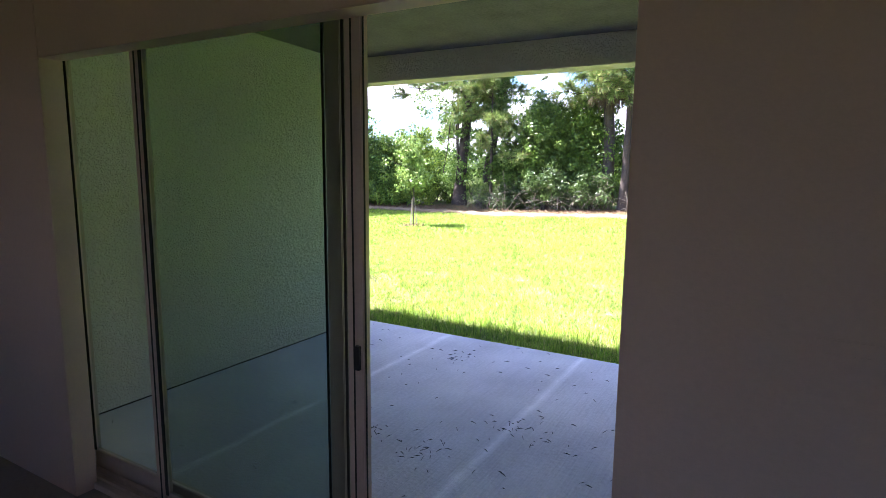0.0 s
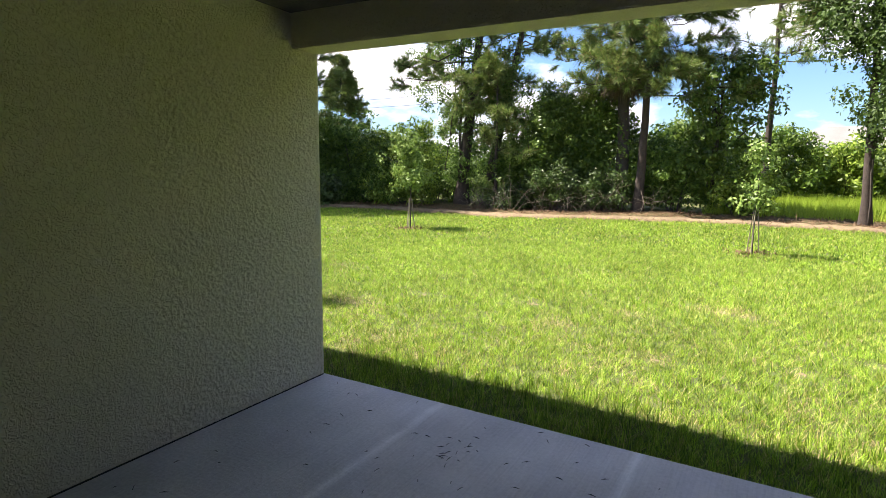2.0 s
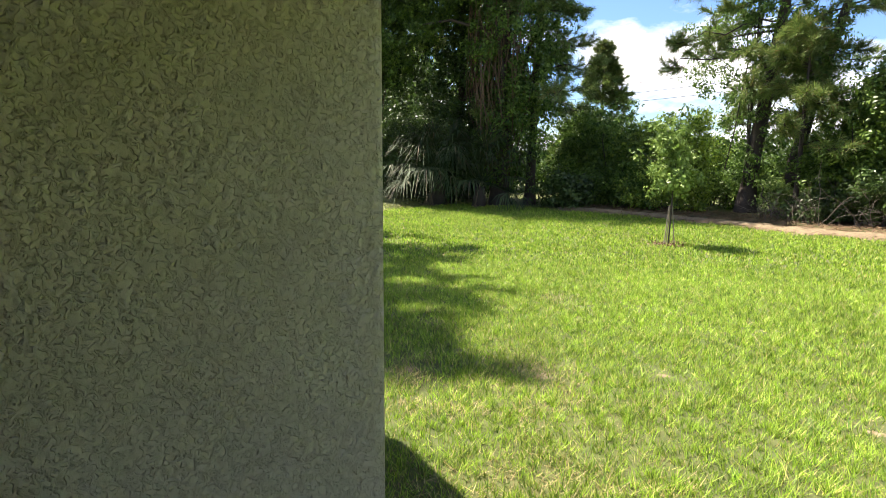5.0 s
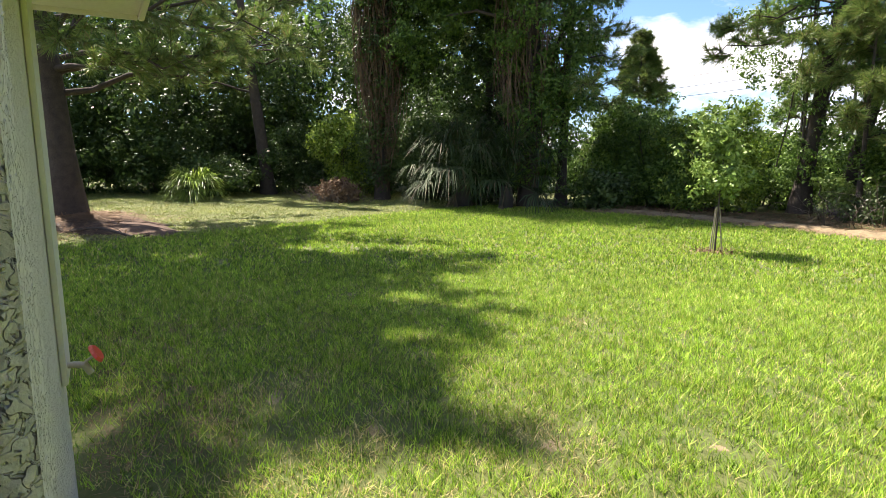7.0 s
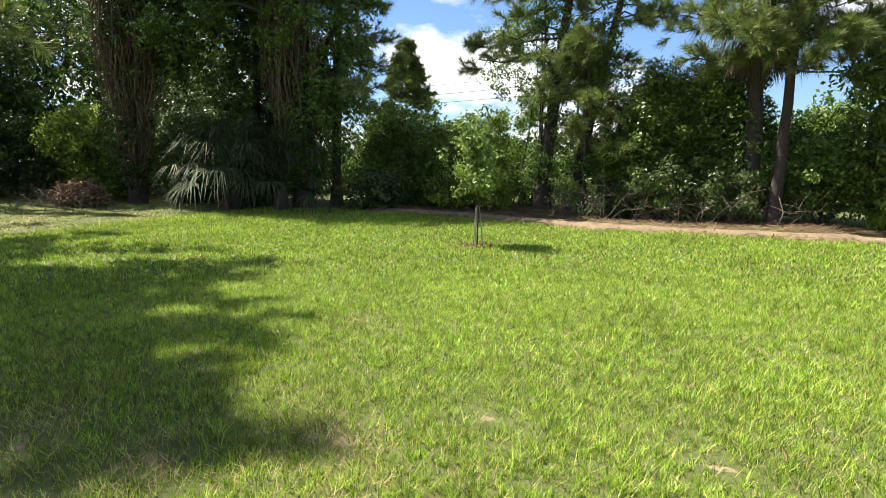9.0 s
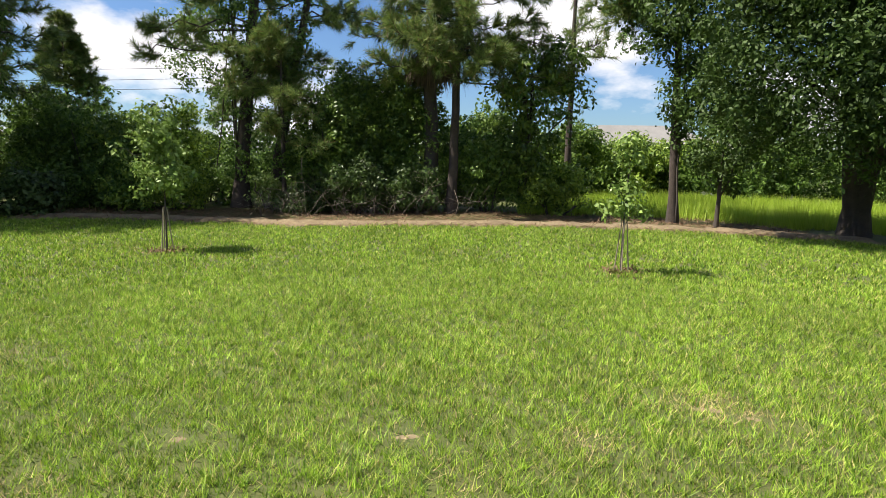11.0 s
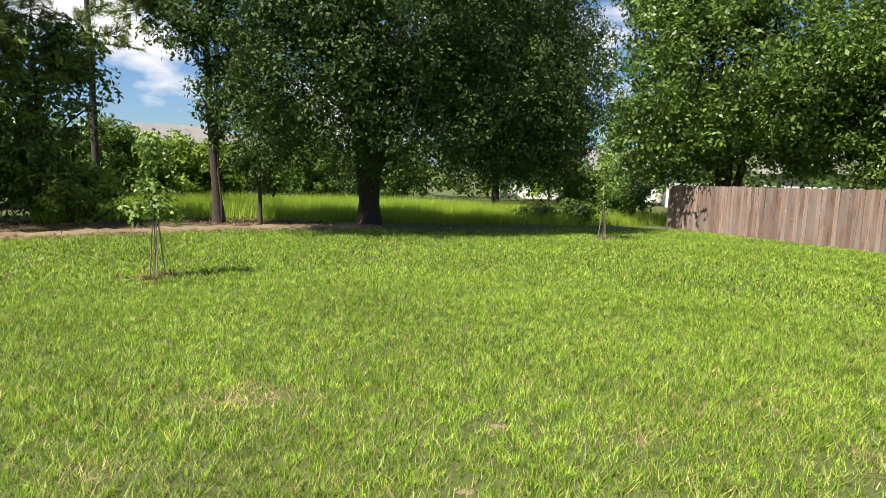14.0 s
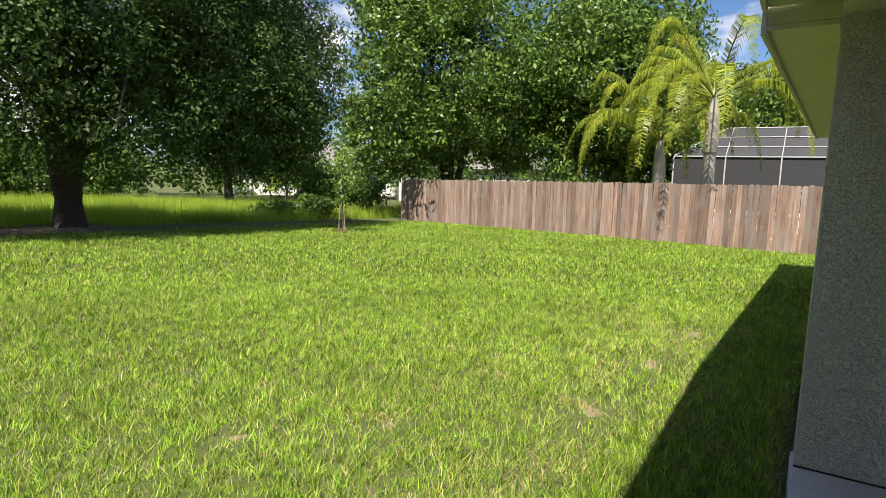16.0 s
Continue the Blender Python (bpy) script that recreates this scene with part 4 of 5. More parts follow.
def dry_brush(x, y, w, h, n, seed, label):
    """A thicket of bare grey branches, arching every way."""
    t = thing("dry_brush", base_at(x, y), label, "brushwood")
    rng = np.random.default_rng(seed)
    pieces = []
    for k in range(n):
        a = np.array([rng.normal(scale=w * 0.5), rng.normal(scale=w * 0.3), -0.03])
        d = np.array([rng.normal(scale=0.9), rng.normal(scale=0.6), rng.uniform(0.2, 1.0)])
        e = a + d / np.linalg.norm(d) * h * rng.uniform(0.5, 1.2)
        e[2] = max(0.05, e[2])
        pieces.append(limb_to(a, e, 0.011, 0.003, seed + k, sag=0.25, steps=6))
        for j in range(3):
            b = a + (e - a) * rng.uniform(0.4, 1.0) + [0, 0, 0.1]
            pieces.append(limb_to(b, b + rng.normal(scale=0.33, size=3), 0.005, 0.002, seed + 7 * k + j, sag=0.1, steps=4))
    v, f = join_np(pieces)
    tagged(part("twig_growth", mesh_np("twig_growth", v, f, M_TWIG), t), kind="stuff")
    return t


# ---- the woods ----
# great oak at the lawn's end, with crown to near the ground
broadleaf("oak_tree", 9.2, 16.3, 7.5, 0.32, [(0, -2.4, 6.2, 4.9, 2.4, 4.2), (-2.6, -2.2, 4.0, 2.2, 1.6, 2.5), (2.8, -2.8, 3.5, 3.2, 1.7, 1.7), (5.0, -2.6, 4.6, 2.4, 1.8, 3.0), (0.3, -3.2, 4.1, 3.0, 1.2, 2.5), (3.2, -2.4, 8.0, 2.5, 1.9, 2.3), (3.6, -3.0, 2.4, 2.2, 1.2, 1.1), (-2.6, -1.4, 7.6, 2.1, 1.7, 2.9)], M_OAK, 2200, 96, 0.58, 0.115, 11, "great dark-leaved oak with low spreading limbs by the meadow", limbs=16, floor=1.2, forks=((1.2, 0.3, 6.5, 0.26), (-1.1, 0.2, 6.8, 0.24)))
# oaks behind the fence
broadleaf("oak_tree", 25.6, 14.6, 9, 0.26, [(0, 0, 7.4, 5.6, 5.2, 4.6), (-2.5, 1.0, 4.2, 2.8, 3.0, 2.0), (1.5, -3.0, 5.2, 3.4, 3.2, 2.8), (0, 2.0, 11.2, 4.2, 4.0, 2.6)], M_GUM, 1700, 70, 0.70, 0.21, 12, "leafy green oak with several trunks behind the fence", limbs=14, floor=1.7, forks=((1.0, -1.0, 7, 0.2), (-1.2, 0.8, 7, 0.18), (0.3, 1.6, 7, 0.18)))
broadleaf("oak_tree", 30.5, 8.5, 9, 0.26, [(0, 0, 7.2, 4.6, 4.2, 4.4), (-1, -1, 4.2, 3.2, 3.2, 2.0)], M_GUM, 1500, 55, 0.66, 0.23, 13, "dark leafy oak behind the fence", limbs=8, floor=1.6)
broadleaf("oak_tree", 36.0, 1.0, 7, 0.24, [(0, 0, 4.8, 5.2, 5.2, 3.2)], M_GUM, 1000, 46, 0.65, 0.25, 14, "leafy green tree beyond the neighbouring yard", limbs=6, floor=1.2)
broadleaf("oak_tree", 22.5, 27.0, 8, 0.25, [(0, 0, 7.6, 5.4, 4.4, 5.4), (2, -2, 3.6, 2.6, 2.2, 1.8)], M_OAK, 1300, 50, 0.66, 0.2, 15, "leafy tree at the far side of the meadow", limbs=8, floor=1.4)
broadleaf("young_tree", 20.2, 20.0, 4.0, 0.07, [(0, 0, 2.8, 0.9, 0.9, 1.6)], M_VINE, 70, 45, 0.35, 0.14, 16, "slim pale-leaved young tree at the meadow's edge", limbs=5)
# pines and thin trees between
pine("pine_tree", -1.55, 18.0, 9.2, 0.17, 4.0, 2.7, 46, 24, 21, "tall slim pine with low tufted limbs", lean=(0.2, 0), droop=0.25, extra=((4.1, 3.3, 2.4), (4.6, 2.9, 3.2), (4.9, 3.8, 2.6), (5.2, 0.2, 2.6), (5.0, 5.4, 2.2), (5.6, 3.1, 3.0), (6.2, -0.3, 3.2), (6.4, 3.4, 2.8)))
pine("pine_tree", 4.97, 17.3, 10.0, 0.14, 5.4, 2.4, 22, 16, 22, "slim pine with vines climbing its trunk", lean=(-0.5, 0), bias=2.8)
broadleaf("vine_growth", 5.0, 17.15, 6.5, 0.03, [(-0.05, 0, 3.6, 0.30, 0.3, 1.6), (-0.5, 0, 6.4, 1.5, 1.3, 1.9), (-0.3, 0, 9.0, 2.2, 1.6, 1.9), (0.9, 0, 4.5, 0.9, 0.8, 1.6)], M_OAK, 760, 52, 0.36, 0.13, 23, "dark vine leaves covering a slim pine", limbs=6, category="vine", floor=1.8)
broadleaf("small_tree", 5.9, 16.5, 2.6, 0.07, [(0.15, 0, 2.1, 0.9, 0.8, 0.9), (0.6, 0.2, 3.0, 1.1, 0.9, 0.9)], M_OAK, 130, 50, 0.32, 0.13, 24, "small dark-leaved tree beside the slim pine", limbs=6, floor=0.9)
broadleaf("gum_tree", 0.75, 18.9, 4.6, 0.07, [(0.2, 0, 3.7, 1.5, 1.2, 1.5), (-0.5, 0, 1.6, 1.3, 1.0, 1.3), (0.9, 0, 4.6, 0.9, 0.8, 0.9)], M_GUM, 230, 42, 0.36, 0.17, 25, "small broad-leaved tree with airy branches", limbs=10)
pine("pine_tree", 2.2, 22.5, 10.5, 0.14, 4.4, 2.4, 22, 9, 26, "sparse half-bare pine behind the small trees", per=34)
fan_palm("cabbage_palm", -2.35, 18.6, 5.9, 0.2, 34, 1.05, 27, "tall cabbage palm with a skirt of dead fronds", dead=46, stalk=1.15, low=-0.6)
broadleaf("vine_growth", -3.1, 19.3, 4.0, 0.05, [(0, 0, 2.4, 1.3, 1.0, 2.2), (1.4, 0.4, 1.6, 1.0, 0.8, 1.5)], M_DARKLEAF, 260, 48, 0.4, 0.15, 28, "dark vines and dead leaves round a palm trunk", limbs=5, category="vine")
# great vine-covered pine with two stems
pine("pine_tree", -9.2, 19.0, 11.0, 0.28, 4.0, 3.8, 40, 20, 31, "tall forked pine hung with vines", lean=(1.4, 0), droop=0.25)
pine("pine_tree", -8.3, 19.6, 11.0, 0.22, 4.4, 3.2, 16, 16, 32, "second stem of the vine-hung pine", lean=(2.4, 0.2), droop=0.25)
broadleaf("vine_growth", -9.2, 18.9, 9.0, 0.05, [(0, 0, 3.0, 1.2, 1.0, 3.0), (0.6, 0, 7.0, 2.0, 1.3, 2.9), (1.8, 0, 9.6, 2.2, 1.3, 2.4), (-1.6, 0, 5.6, 1.0, 0.8, 1.6), (2.0, 0.3, 4.4, 1.1, 0.9, 2.0)], M_DARKLEAF, 430, 54, 0.36, 0.125, 33, "thick dark vines climbing the forked pine", limbs=6, category="vine")
pine("pine_tree", -7.2, 18.2, 5.8, 0.09, 2.2, 1.5, 34, 16, 34, "young pine with long soft needles", per=56, length=0.3)
shrub("vine_mound", -10.6, 17.3, [(0, 0, 1.4, 1.3, 1.1, 1.6), (0.2, 0, 2.8, 0.7, 0.7, 1.0), (-1.2, -0.4, 0.7, 1.1, 0.9, 0.8)], M_VINE, 260, 52, 0.30, 0.13, 35, "bright green vine-covered mound at the wood's edge")
shrub("small_bush", -7.7, 18.3, [(0, 0, 0.75, 0.65, 0.6, 0.65)], M_SAPLING, 50, 50, 0.2, 0.12, 36, "pale-leaved small bush at the wood's edge")
pine("pine_tree", -17.2, 20.6, 6.9, 0.11, 1.2, 2.2, 90, 22, 37, "dense cone-shaped young pine behind the vine hedge", per=60, length=0.22, cone=True, droop=-0.1)
pine("pine_tree", -11.8, 23.5, 5.0, 0.09, 2.0, 1.8, 20, 9, 38, "slim young pine standing in the gap")
shrub("vine_hedge", -14.2, 18.2, [(0, 0, 1.9, 2.4, 1.6, 1.9), (-2.4, 0.5, 2.3, 2.0, 1.6, 1.8), (2.2, 0.3, 1.5, 1.6, 1.3, 1.4), (0.5, -1.2, 0.8, 2.6, 1.0, 0.9)], M_DARKLEAF, 900, 52, 0.36, 0.14, 39, "dense hedge of dark vines between the trees", stems=8)
# lit top of the hedge: sunlight painted in with the lighter M_VINE
shrub("vine_hedge", -12.6, 18.0, [(0, 0, 2.4, 1.5, 0.9, 0.7), (1.6, 0.1, 1.9, 1.0, 0.8, 0.6)], M_VINE, 160, 52, 0.3, 0.13, 40, "top growth of the vine hedge, coloured lighter as if sunlit", stems=3)
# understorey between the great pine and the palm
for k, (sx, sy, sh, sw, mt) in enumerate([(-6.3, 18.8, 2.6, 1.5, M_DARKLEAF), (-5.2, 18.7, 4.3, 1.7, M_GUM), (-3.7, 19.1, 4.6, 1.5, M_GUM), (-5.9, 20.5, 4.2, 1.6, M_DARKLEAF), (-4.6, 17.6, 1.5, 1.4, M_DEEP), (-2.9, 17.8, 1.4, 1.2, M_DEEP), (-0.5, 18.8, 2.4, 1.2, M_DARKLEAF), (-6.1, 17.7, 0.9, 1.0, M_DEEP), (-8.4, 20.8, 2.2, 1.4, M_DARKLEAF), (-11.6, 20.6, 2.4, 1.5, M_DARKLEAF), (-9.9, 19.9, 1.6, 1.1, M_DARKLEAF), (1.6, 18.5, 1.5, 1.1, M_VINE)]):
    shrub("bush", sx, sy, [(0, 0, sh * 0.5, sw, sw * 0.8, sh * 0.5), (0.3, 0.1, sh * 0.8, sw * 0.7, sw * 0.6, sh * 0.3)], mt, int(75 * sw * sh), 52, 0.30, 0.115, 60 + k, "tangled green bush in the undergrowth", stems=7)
for k, (sx, sy, sw, sh) in enumerate([(-5.6, 17.3, 1.8, 1.7), (-3.6, 17.4, 1.7, 1.5), (-2.4, 17.8, 1.2, 1.9), (-7.2, 17.5, 0.9, 0.8)]):
    dry_brush(sx, sy, sw, sh, 30, 300 + 61 * k, "bare grey branches tangled in the undergrowth")
# left side of the woods
pine("pine_tree", -17.0, -0.8, 20, 0.36, 9.0, 5.4, 84, 26, 41, "massive old pine with low drooping limbs beside the house", lean=(-0.3, -0.6), length=0.32, width=0.022, droop=0.3, per=90,
     extra=((3.6, 1.0, 6.0), (4.4, 0.6, 6.5), (5.0, 1.4, 6.0), (4.2, 0.2, 5.0), (5.8, 0.9, 6.5), (6.4, 1.7, 5.5), (3.2, 1.5, 4.5), (5.2, 0.0, 6), (6.8, 0.5, 6), (4.0, 2.0, 5.5), (3.8, 0.8, 4.0), (7.0, 1.2, 6.0)))
# added out of view: its crown casts the shade by the house corner
pine("pine_tree", -14.7, -2.0, 18, 0.3, 8.5, 4.6, 60, 24, 57, "unseen tall pine added beside the house to shade the lawn", length=0.34, width=0.03)
pine("pine_tree", -27.0, 6.8, 15, 0.30, 4.0, 4.5, 34, 16, 42, "leaning pine deep in the shade", lean=(-1.2, -1.4), length=0.32, width=0.03)
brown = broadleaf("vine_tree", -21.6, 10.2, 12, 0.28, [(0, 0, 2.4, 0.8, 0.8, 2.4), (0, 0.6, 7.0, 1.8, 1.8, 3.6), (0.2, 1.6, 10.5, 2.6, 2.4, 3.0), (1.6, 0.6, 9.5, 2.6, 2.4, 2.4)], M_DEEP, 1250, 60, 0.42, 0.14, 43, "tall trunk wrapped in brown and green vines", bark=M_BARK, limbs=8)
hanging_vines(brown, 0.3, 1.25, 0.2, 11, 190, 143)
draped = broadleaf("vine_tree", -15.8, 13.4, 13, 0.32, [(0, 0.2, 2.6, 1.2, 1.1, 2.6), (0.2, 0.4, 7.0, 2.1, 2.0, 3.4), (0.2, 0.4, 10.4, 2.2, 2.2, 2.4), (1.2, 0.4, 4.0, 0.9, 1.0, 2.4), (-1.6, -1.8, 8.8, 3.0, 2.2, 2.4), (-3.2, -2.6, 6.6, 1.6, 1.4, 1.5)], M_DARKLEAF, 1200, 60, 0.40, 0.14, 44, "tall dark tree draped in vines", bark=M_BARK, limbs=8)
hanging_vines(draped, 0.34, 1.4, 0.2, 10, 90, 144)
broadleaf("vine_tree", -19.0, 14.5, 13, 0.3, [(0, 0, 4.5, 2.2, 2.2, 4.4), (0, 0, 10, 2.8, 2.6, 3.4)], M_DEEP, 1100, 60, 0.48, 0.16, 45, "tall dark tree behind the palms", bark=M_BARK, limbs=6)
pine("pine_tree", -15.4, 14.6, 11, 0.2, 3.6, 2.8, 40, 20, 46, "pine rising from the vines", lean=(0.3, 0.2), droop=0.25)
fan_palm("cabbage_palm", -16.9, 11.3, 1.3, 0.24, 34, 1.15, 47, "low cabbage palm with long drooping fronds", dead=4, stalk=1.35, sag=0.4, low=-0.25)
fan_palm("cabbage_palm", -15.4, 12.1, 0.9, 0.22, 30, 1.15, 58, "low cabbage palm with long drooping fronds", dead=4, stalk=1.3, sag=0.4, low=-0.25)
# added to shade the far lawn, its trunk hidden in the vine tree
pine("pine_tree", -19.5, 14.1, 18.0, 0.17, 6.5, 3.8, 44, 22, 56, "tall pine added above the palms to cast shade", length=0.34, width=0.034)
# palmetto and bush take the light M_VINE colour to stand in for sun
fan_palm("saw_palmetto", -24.0, 3.2, 0.3, 0.1, 26, 1.05, 48, "saw palmetto coloured bright as if sunlit", stalk=0.6, low=0.1, mat=M_VINE)
shrub("bush", -24.5, 9.4, [(0, 0, 2.4, 1.5, 1.4, 1.3), (0.4, 0.5, 0.9, 1.2, 1.2, 0.9)], M_VINE, 200, 50, 0.36, 0.17, 49, "pale green bush among dark trunks, coloured as if sunlit")
dry_brush(-21.4, 7.9, 1.9, 0.7, 70, 801, "low heap of dry grey branches at the wood's edge")
shrub("brush_pile", -21.5, 8.2, [(0, 0, 0.4, 1.3, 0.8, 0.5)], M_DEADLEAF, 90, 45, 0.25, 0.14, 50, "low pile of dry grey brushwood", stems=14)
# shade of the undergrowth comes from the darkened leaf colour of M_DEEP
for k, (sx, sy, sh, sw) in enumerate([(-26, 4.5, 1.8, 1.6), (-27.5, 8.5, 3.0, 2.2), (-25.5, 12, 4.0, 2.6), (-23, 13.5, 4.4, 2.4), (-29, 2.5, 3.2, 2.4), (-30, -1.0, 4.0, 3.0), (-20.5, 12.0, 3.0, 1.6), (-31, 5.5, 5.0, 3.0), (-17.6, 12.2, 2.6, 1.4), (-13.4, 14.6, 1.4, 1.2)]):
    shrub("undergrowth_bush", sx, sy, [(0, 0, sh * 0.5, sw, sw, sh * 0.55)], M_DEEP, int(38 * sw * sh), 60, 0.45, 0.15, 80 + k, "undergrowth bush with leaf colour darkened for shade", stems=5)
# bushes beyond the meadow
for k, (sx, sy, sh, sw, mt) in enumerate([(2.0, 27.0, 3.0, 2.4, M_GUM), (5.2, 29.0, 2.7, 2.4, M_VINE), (-1.5, 25.5, 3.6, 2.6, M_GUM), (8.2, 30.5, 2.8, 2.6, M_VINE), (12.5, 31, 3.0, 2.8, M_DARKLEAF), (17, 31, 2.6, 2.6, M_DARKLEAF), (27, 24.5, 2.0, 1.8, M_DARKLEAF), (18.6, 16.9, 0.8, 0.9, M_GUM), (16.6, 17.0, 0.6, 0.7, M_GUM), (24.0, 19.0, 1.6, 1.4, M_DARKLEAF)]):
    shrub("bush", sx, sy, [(0, 0, sh * 0.5, sw, sw * 0.8, sh * 0.5), (0.5, 0, sh * 0.8, sw * 0.7, sw * 0.6, sh * 0.25)], mt, int(42 * sw * sh), 46, 0.4, 0.19, 100 + k, "rounded green bush at the meadow's far edge", stems=5)

# far woods all round
rng = np.random.default_rng(77)
blobs = []
for ang in np.arange(-115, 130, 2.6):
    a = radians(ang + 90)
    d = 46 + rng.uniform(-5, 6)
    hh = 2.4 + rng.uniform(0, 1.3)
    if ang > 52:
        d, hh = 36 + rng.uniform(-4, 5), 9 + rng.uniform(0, 3)
    elif ang < -48:
        hh = 5.5 + rng.uniform(0, 2)
    elif -42 < ang < -14:
        hh = 4.5 + rng.uniform(0, 1.5)
    blobs.append((1 + d * math.cos(a), d * math.sin(a), hh * 0.45 - 0.4, 2.6, 2.6, hh * 0.6))
(v, f), c = foliage(blobs, 4200, 26, 0.9, 0.42, 78, shell=0.4, floor=-0.6)
tagged(new("far_woods", mesh_np("far_woods", v, f, M_DARKLEAF)), "distant belt of dark green woods", "woods", kind="stuff")

low = []
for ang in np.arange(-20, 62, 2.2):
    a = radians(ang + 90)
    d = 31 + rng.uniform(-2, 2)
    low.append((1 + d * math.cos(a), d * math.sin(a), 0.7, 1.6, 1.4, 1.5 + rng.uniform(0, 0.6)))
(v, f), c = foliage(low, 1500, 34, 0.5, 0.24, 76, shell=0.2, floor=-0.5)
tagged(new("undergrowth", mesh_np("undergrowth", v, f, M_DARKLEAF)), "low tangled undergrowth deep in the woods", "undergrowth", kind="stuff")

# backing wood in M_DEEP, its shade painted into the leaves
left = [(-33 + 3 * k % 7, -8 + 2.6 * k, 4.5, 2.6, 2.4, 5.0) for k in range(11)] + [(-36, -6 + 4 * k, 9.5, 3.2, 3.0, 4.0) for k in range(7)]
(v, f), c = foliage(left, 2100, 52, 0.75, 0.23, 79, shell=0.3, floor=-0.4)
tagged(new("deep_woods", mesh_np("deep_woods", v, f, M_DEEP)), "dense wood behind the old pine, leaf colour darkened for shade", "woods", kind="stuff")

sapling(-5.75, 9.8, 2.7, [(0, 0, 1.95, 0.62, 0.55, 0.75), (0.05, 0, 1.35, 0.5, 0.45, 0.3)], 140, 34, 91, "staked young tree with a small leafy crown")
sapling(2.43, 9.13, 2.1, [(0, 0, 1.15, 0.30, 0.28, 0.32), (0, 0, 1.85, 0.18, 0.18, 0.5)], 44, 17, 92, "staked sparse young tree leaning on the lawn")
sapling(14.1, 11.25, 2.7, [(0, 0, 1.4, 0.32, 0.32, 0.9), (0, 0, 2.1, 0.4, 0.4, 0.5)], 60, 20, 93, "staked slender young tree near the oak's shade")

# meadow beyond the lawn
def keep_meadow(x, y, rng):
    return (y > edge_y(x) + 2.1 + 1.4 * np.clip((9 - x) / 3, 0, 1) + rng.normal(scale=0.2, size=len(x))) & ~((x - 9.2) ** 2 + (y - 16.3) ** 2 < 1.2)


lawn("meadow_grass", M_MEADOW, 0.5, 27, 15.5, 28, 330, 0.5, 0.02, 5, keep_meadow, "tall bright yellow-green meadow grass", 0.25, 3)

# straw litter along the wood's edge
def litter(name, xs, spread, n, mat, size, seed, label, offset):
    rng = np.random.default_rng(seed)
    x = rng.uniform(*xs, n)
    y = edge_y(x) + offset + rng.uniform(0, 1, n) * spread
    p = np.stack([x, y, ground(x, y) + rng.uniform(0.005, 0.05, n)], 1)
    v, f = leaves(p, size, rng, 0.0, 0.10, 3.0, 0.12)
    return tagged(new(name, mesh_np(name, v, f, mat)), label, "litter", kind="stuff")


litter("pine_straw", (-14, 8), 4.0, 26000, M_DEADLEAF, 0.2, 6, "brown pine straw along the edge of the woods", 0.0)
xs = np.linspace(-13.2, 9, 120)
rng = np.random.default_rng(8)
y0, y1 = edge_y(xs) + 0.1 + rng.normal(scale=0.16, size=120), edge_y(xs) + 1.3 + rng.normal(scale=0.25, size=120)
ym = (y0 + y1) / 2
V = np.concatenate([np.stack([xs, yy, ground(xs, yy) + dz], 1) for yy, dz in ((y0, 0.0), (ym, 0.09), (y1, 0.02))])
i = np.arange(119)
F = np.concatenate([np.stack([i, i + 1, i + 121, i + 120], 1), np.stack([i + 120, i + 121, i + 241, i + 240], 1)])
tagged(new("ground_straw_bank", mesh_np("straw_bank", V, F, M_STRAW, True)), "low bank of pale sand and pine straw edging the lawn", "ground", kind="structure")


# ---- fence ----
FA, FB = Vector((22.35, 15.15, 0)), Vector((18.55, -4.0, 0))
fd = (FB - FA)
FL = fd.length
fd.normalize()
fang = math.atan2(fd.y, fd.x)


def fence_top(u):
    p = FA + fd * u
    return float(ground(p.x, p.y)) + 1.80


fence = thing("fence", (FA.x, FA.y, 0), "weathered brown wooden privacy fence with dog-ear boards", "fence")
fence.rotation_euler = (0, 0, fang)
bm = bmesh.new()
w, th, c = 0.069, 0.009, 0.028
prof = [(-w, 0), (w, 0), (w, 1.83 - c), (w - c, 1.83), (-w + c, 1.83), (-w, 1.83 - c)]
front = [bm.verts.new((x, -th, z)) for x, z in prof]
back = [bm.verts.new((x, th, z)) for x, z in prof]
bm.faces.new(front)
bm.faces.new(back[::-1])
for k in range(6):
    bm.faces.new((front[k], back[k], back[(k + 1) % 6], front[(k + 1) % 6]))
board = bm_mesh("board", bm, M_FENCE)
rng = np.random.default_rng(12)
nb = int(FL / 0.142)
for k in range(nb):
    u = (k + 0.5) * 0.142
    b = part("board", board, fence)
    b.location = (u, rng.normal(scale=0.004), fence_top(u) - 1.83 + rng.normal(scale=0.008))
    b.rotation_euler = (rng.normal(scale=0.006), rng.normal(scale=0.006), rng.normal(scale=0.02))
for k in range(int(FL / 2.4)):
    u0 = k * 2.4
    z0 = fence_top(u0 + 1.2) - 1.83
    for zz in (0.3, 0.95, 1.55):
        box_part("rail", [(u0, 0.015, z0 + zz - 0.045, u0 + 2.39, 0.053, z0 + zz + 0.045)], M_FENCE, fence)
    box_part("post", [(u0 - 0.045, 0.055, z0 - 0.1, u0 + 0.045, 0.145, z0 + 1.75)], M_FENCE, fence)

# ---- neighbouring yard ----
queen_palm("queen_palm", 22.1, 2.75, 2.95, 0.20, 19, 4.2, 201, "queen palm with a pale ringed trunk and arching yellow-green fronds")
queen_palm("queen_palm", 23.6, 4.6, 1.9, 0.18, 20, 4.2, 202, "shorter queen palm with drooping yellow-green fronds", 1.7)


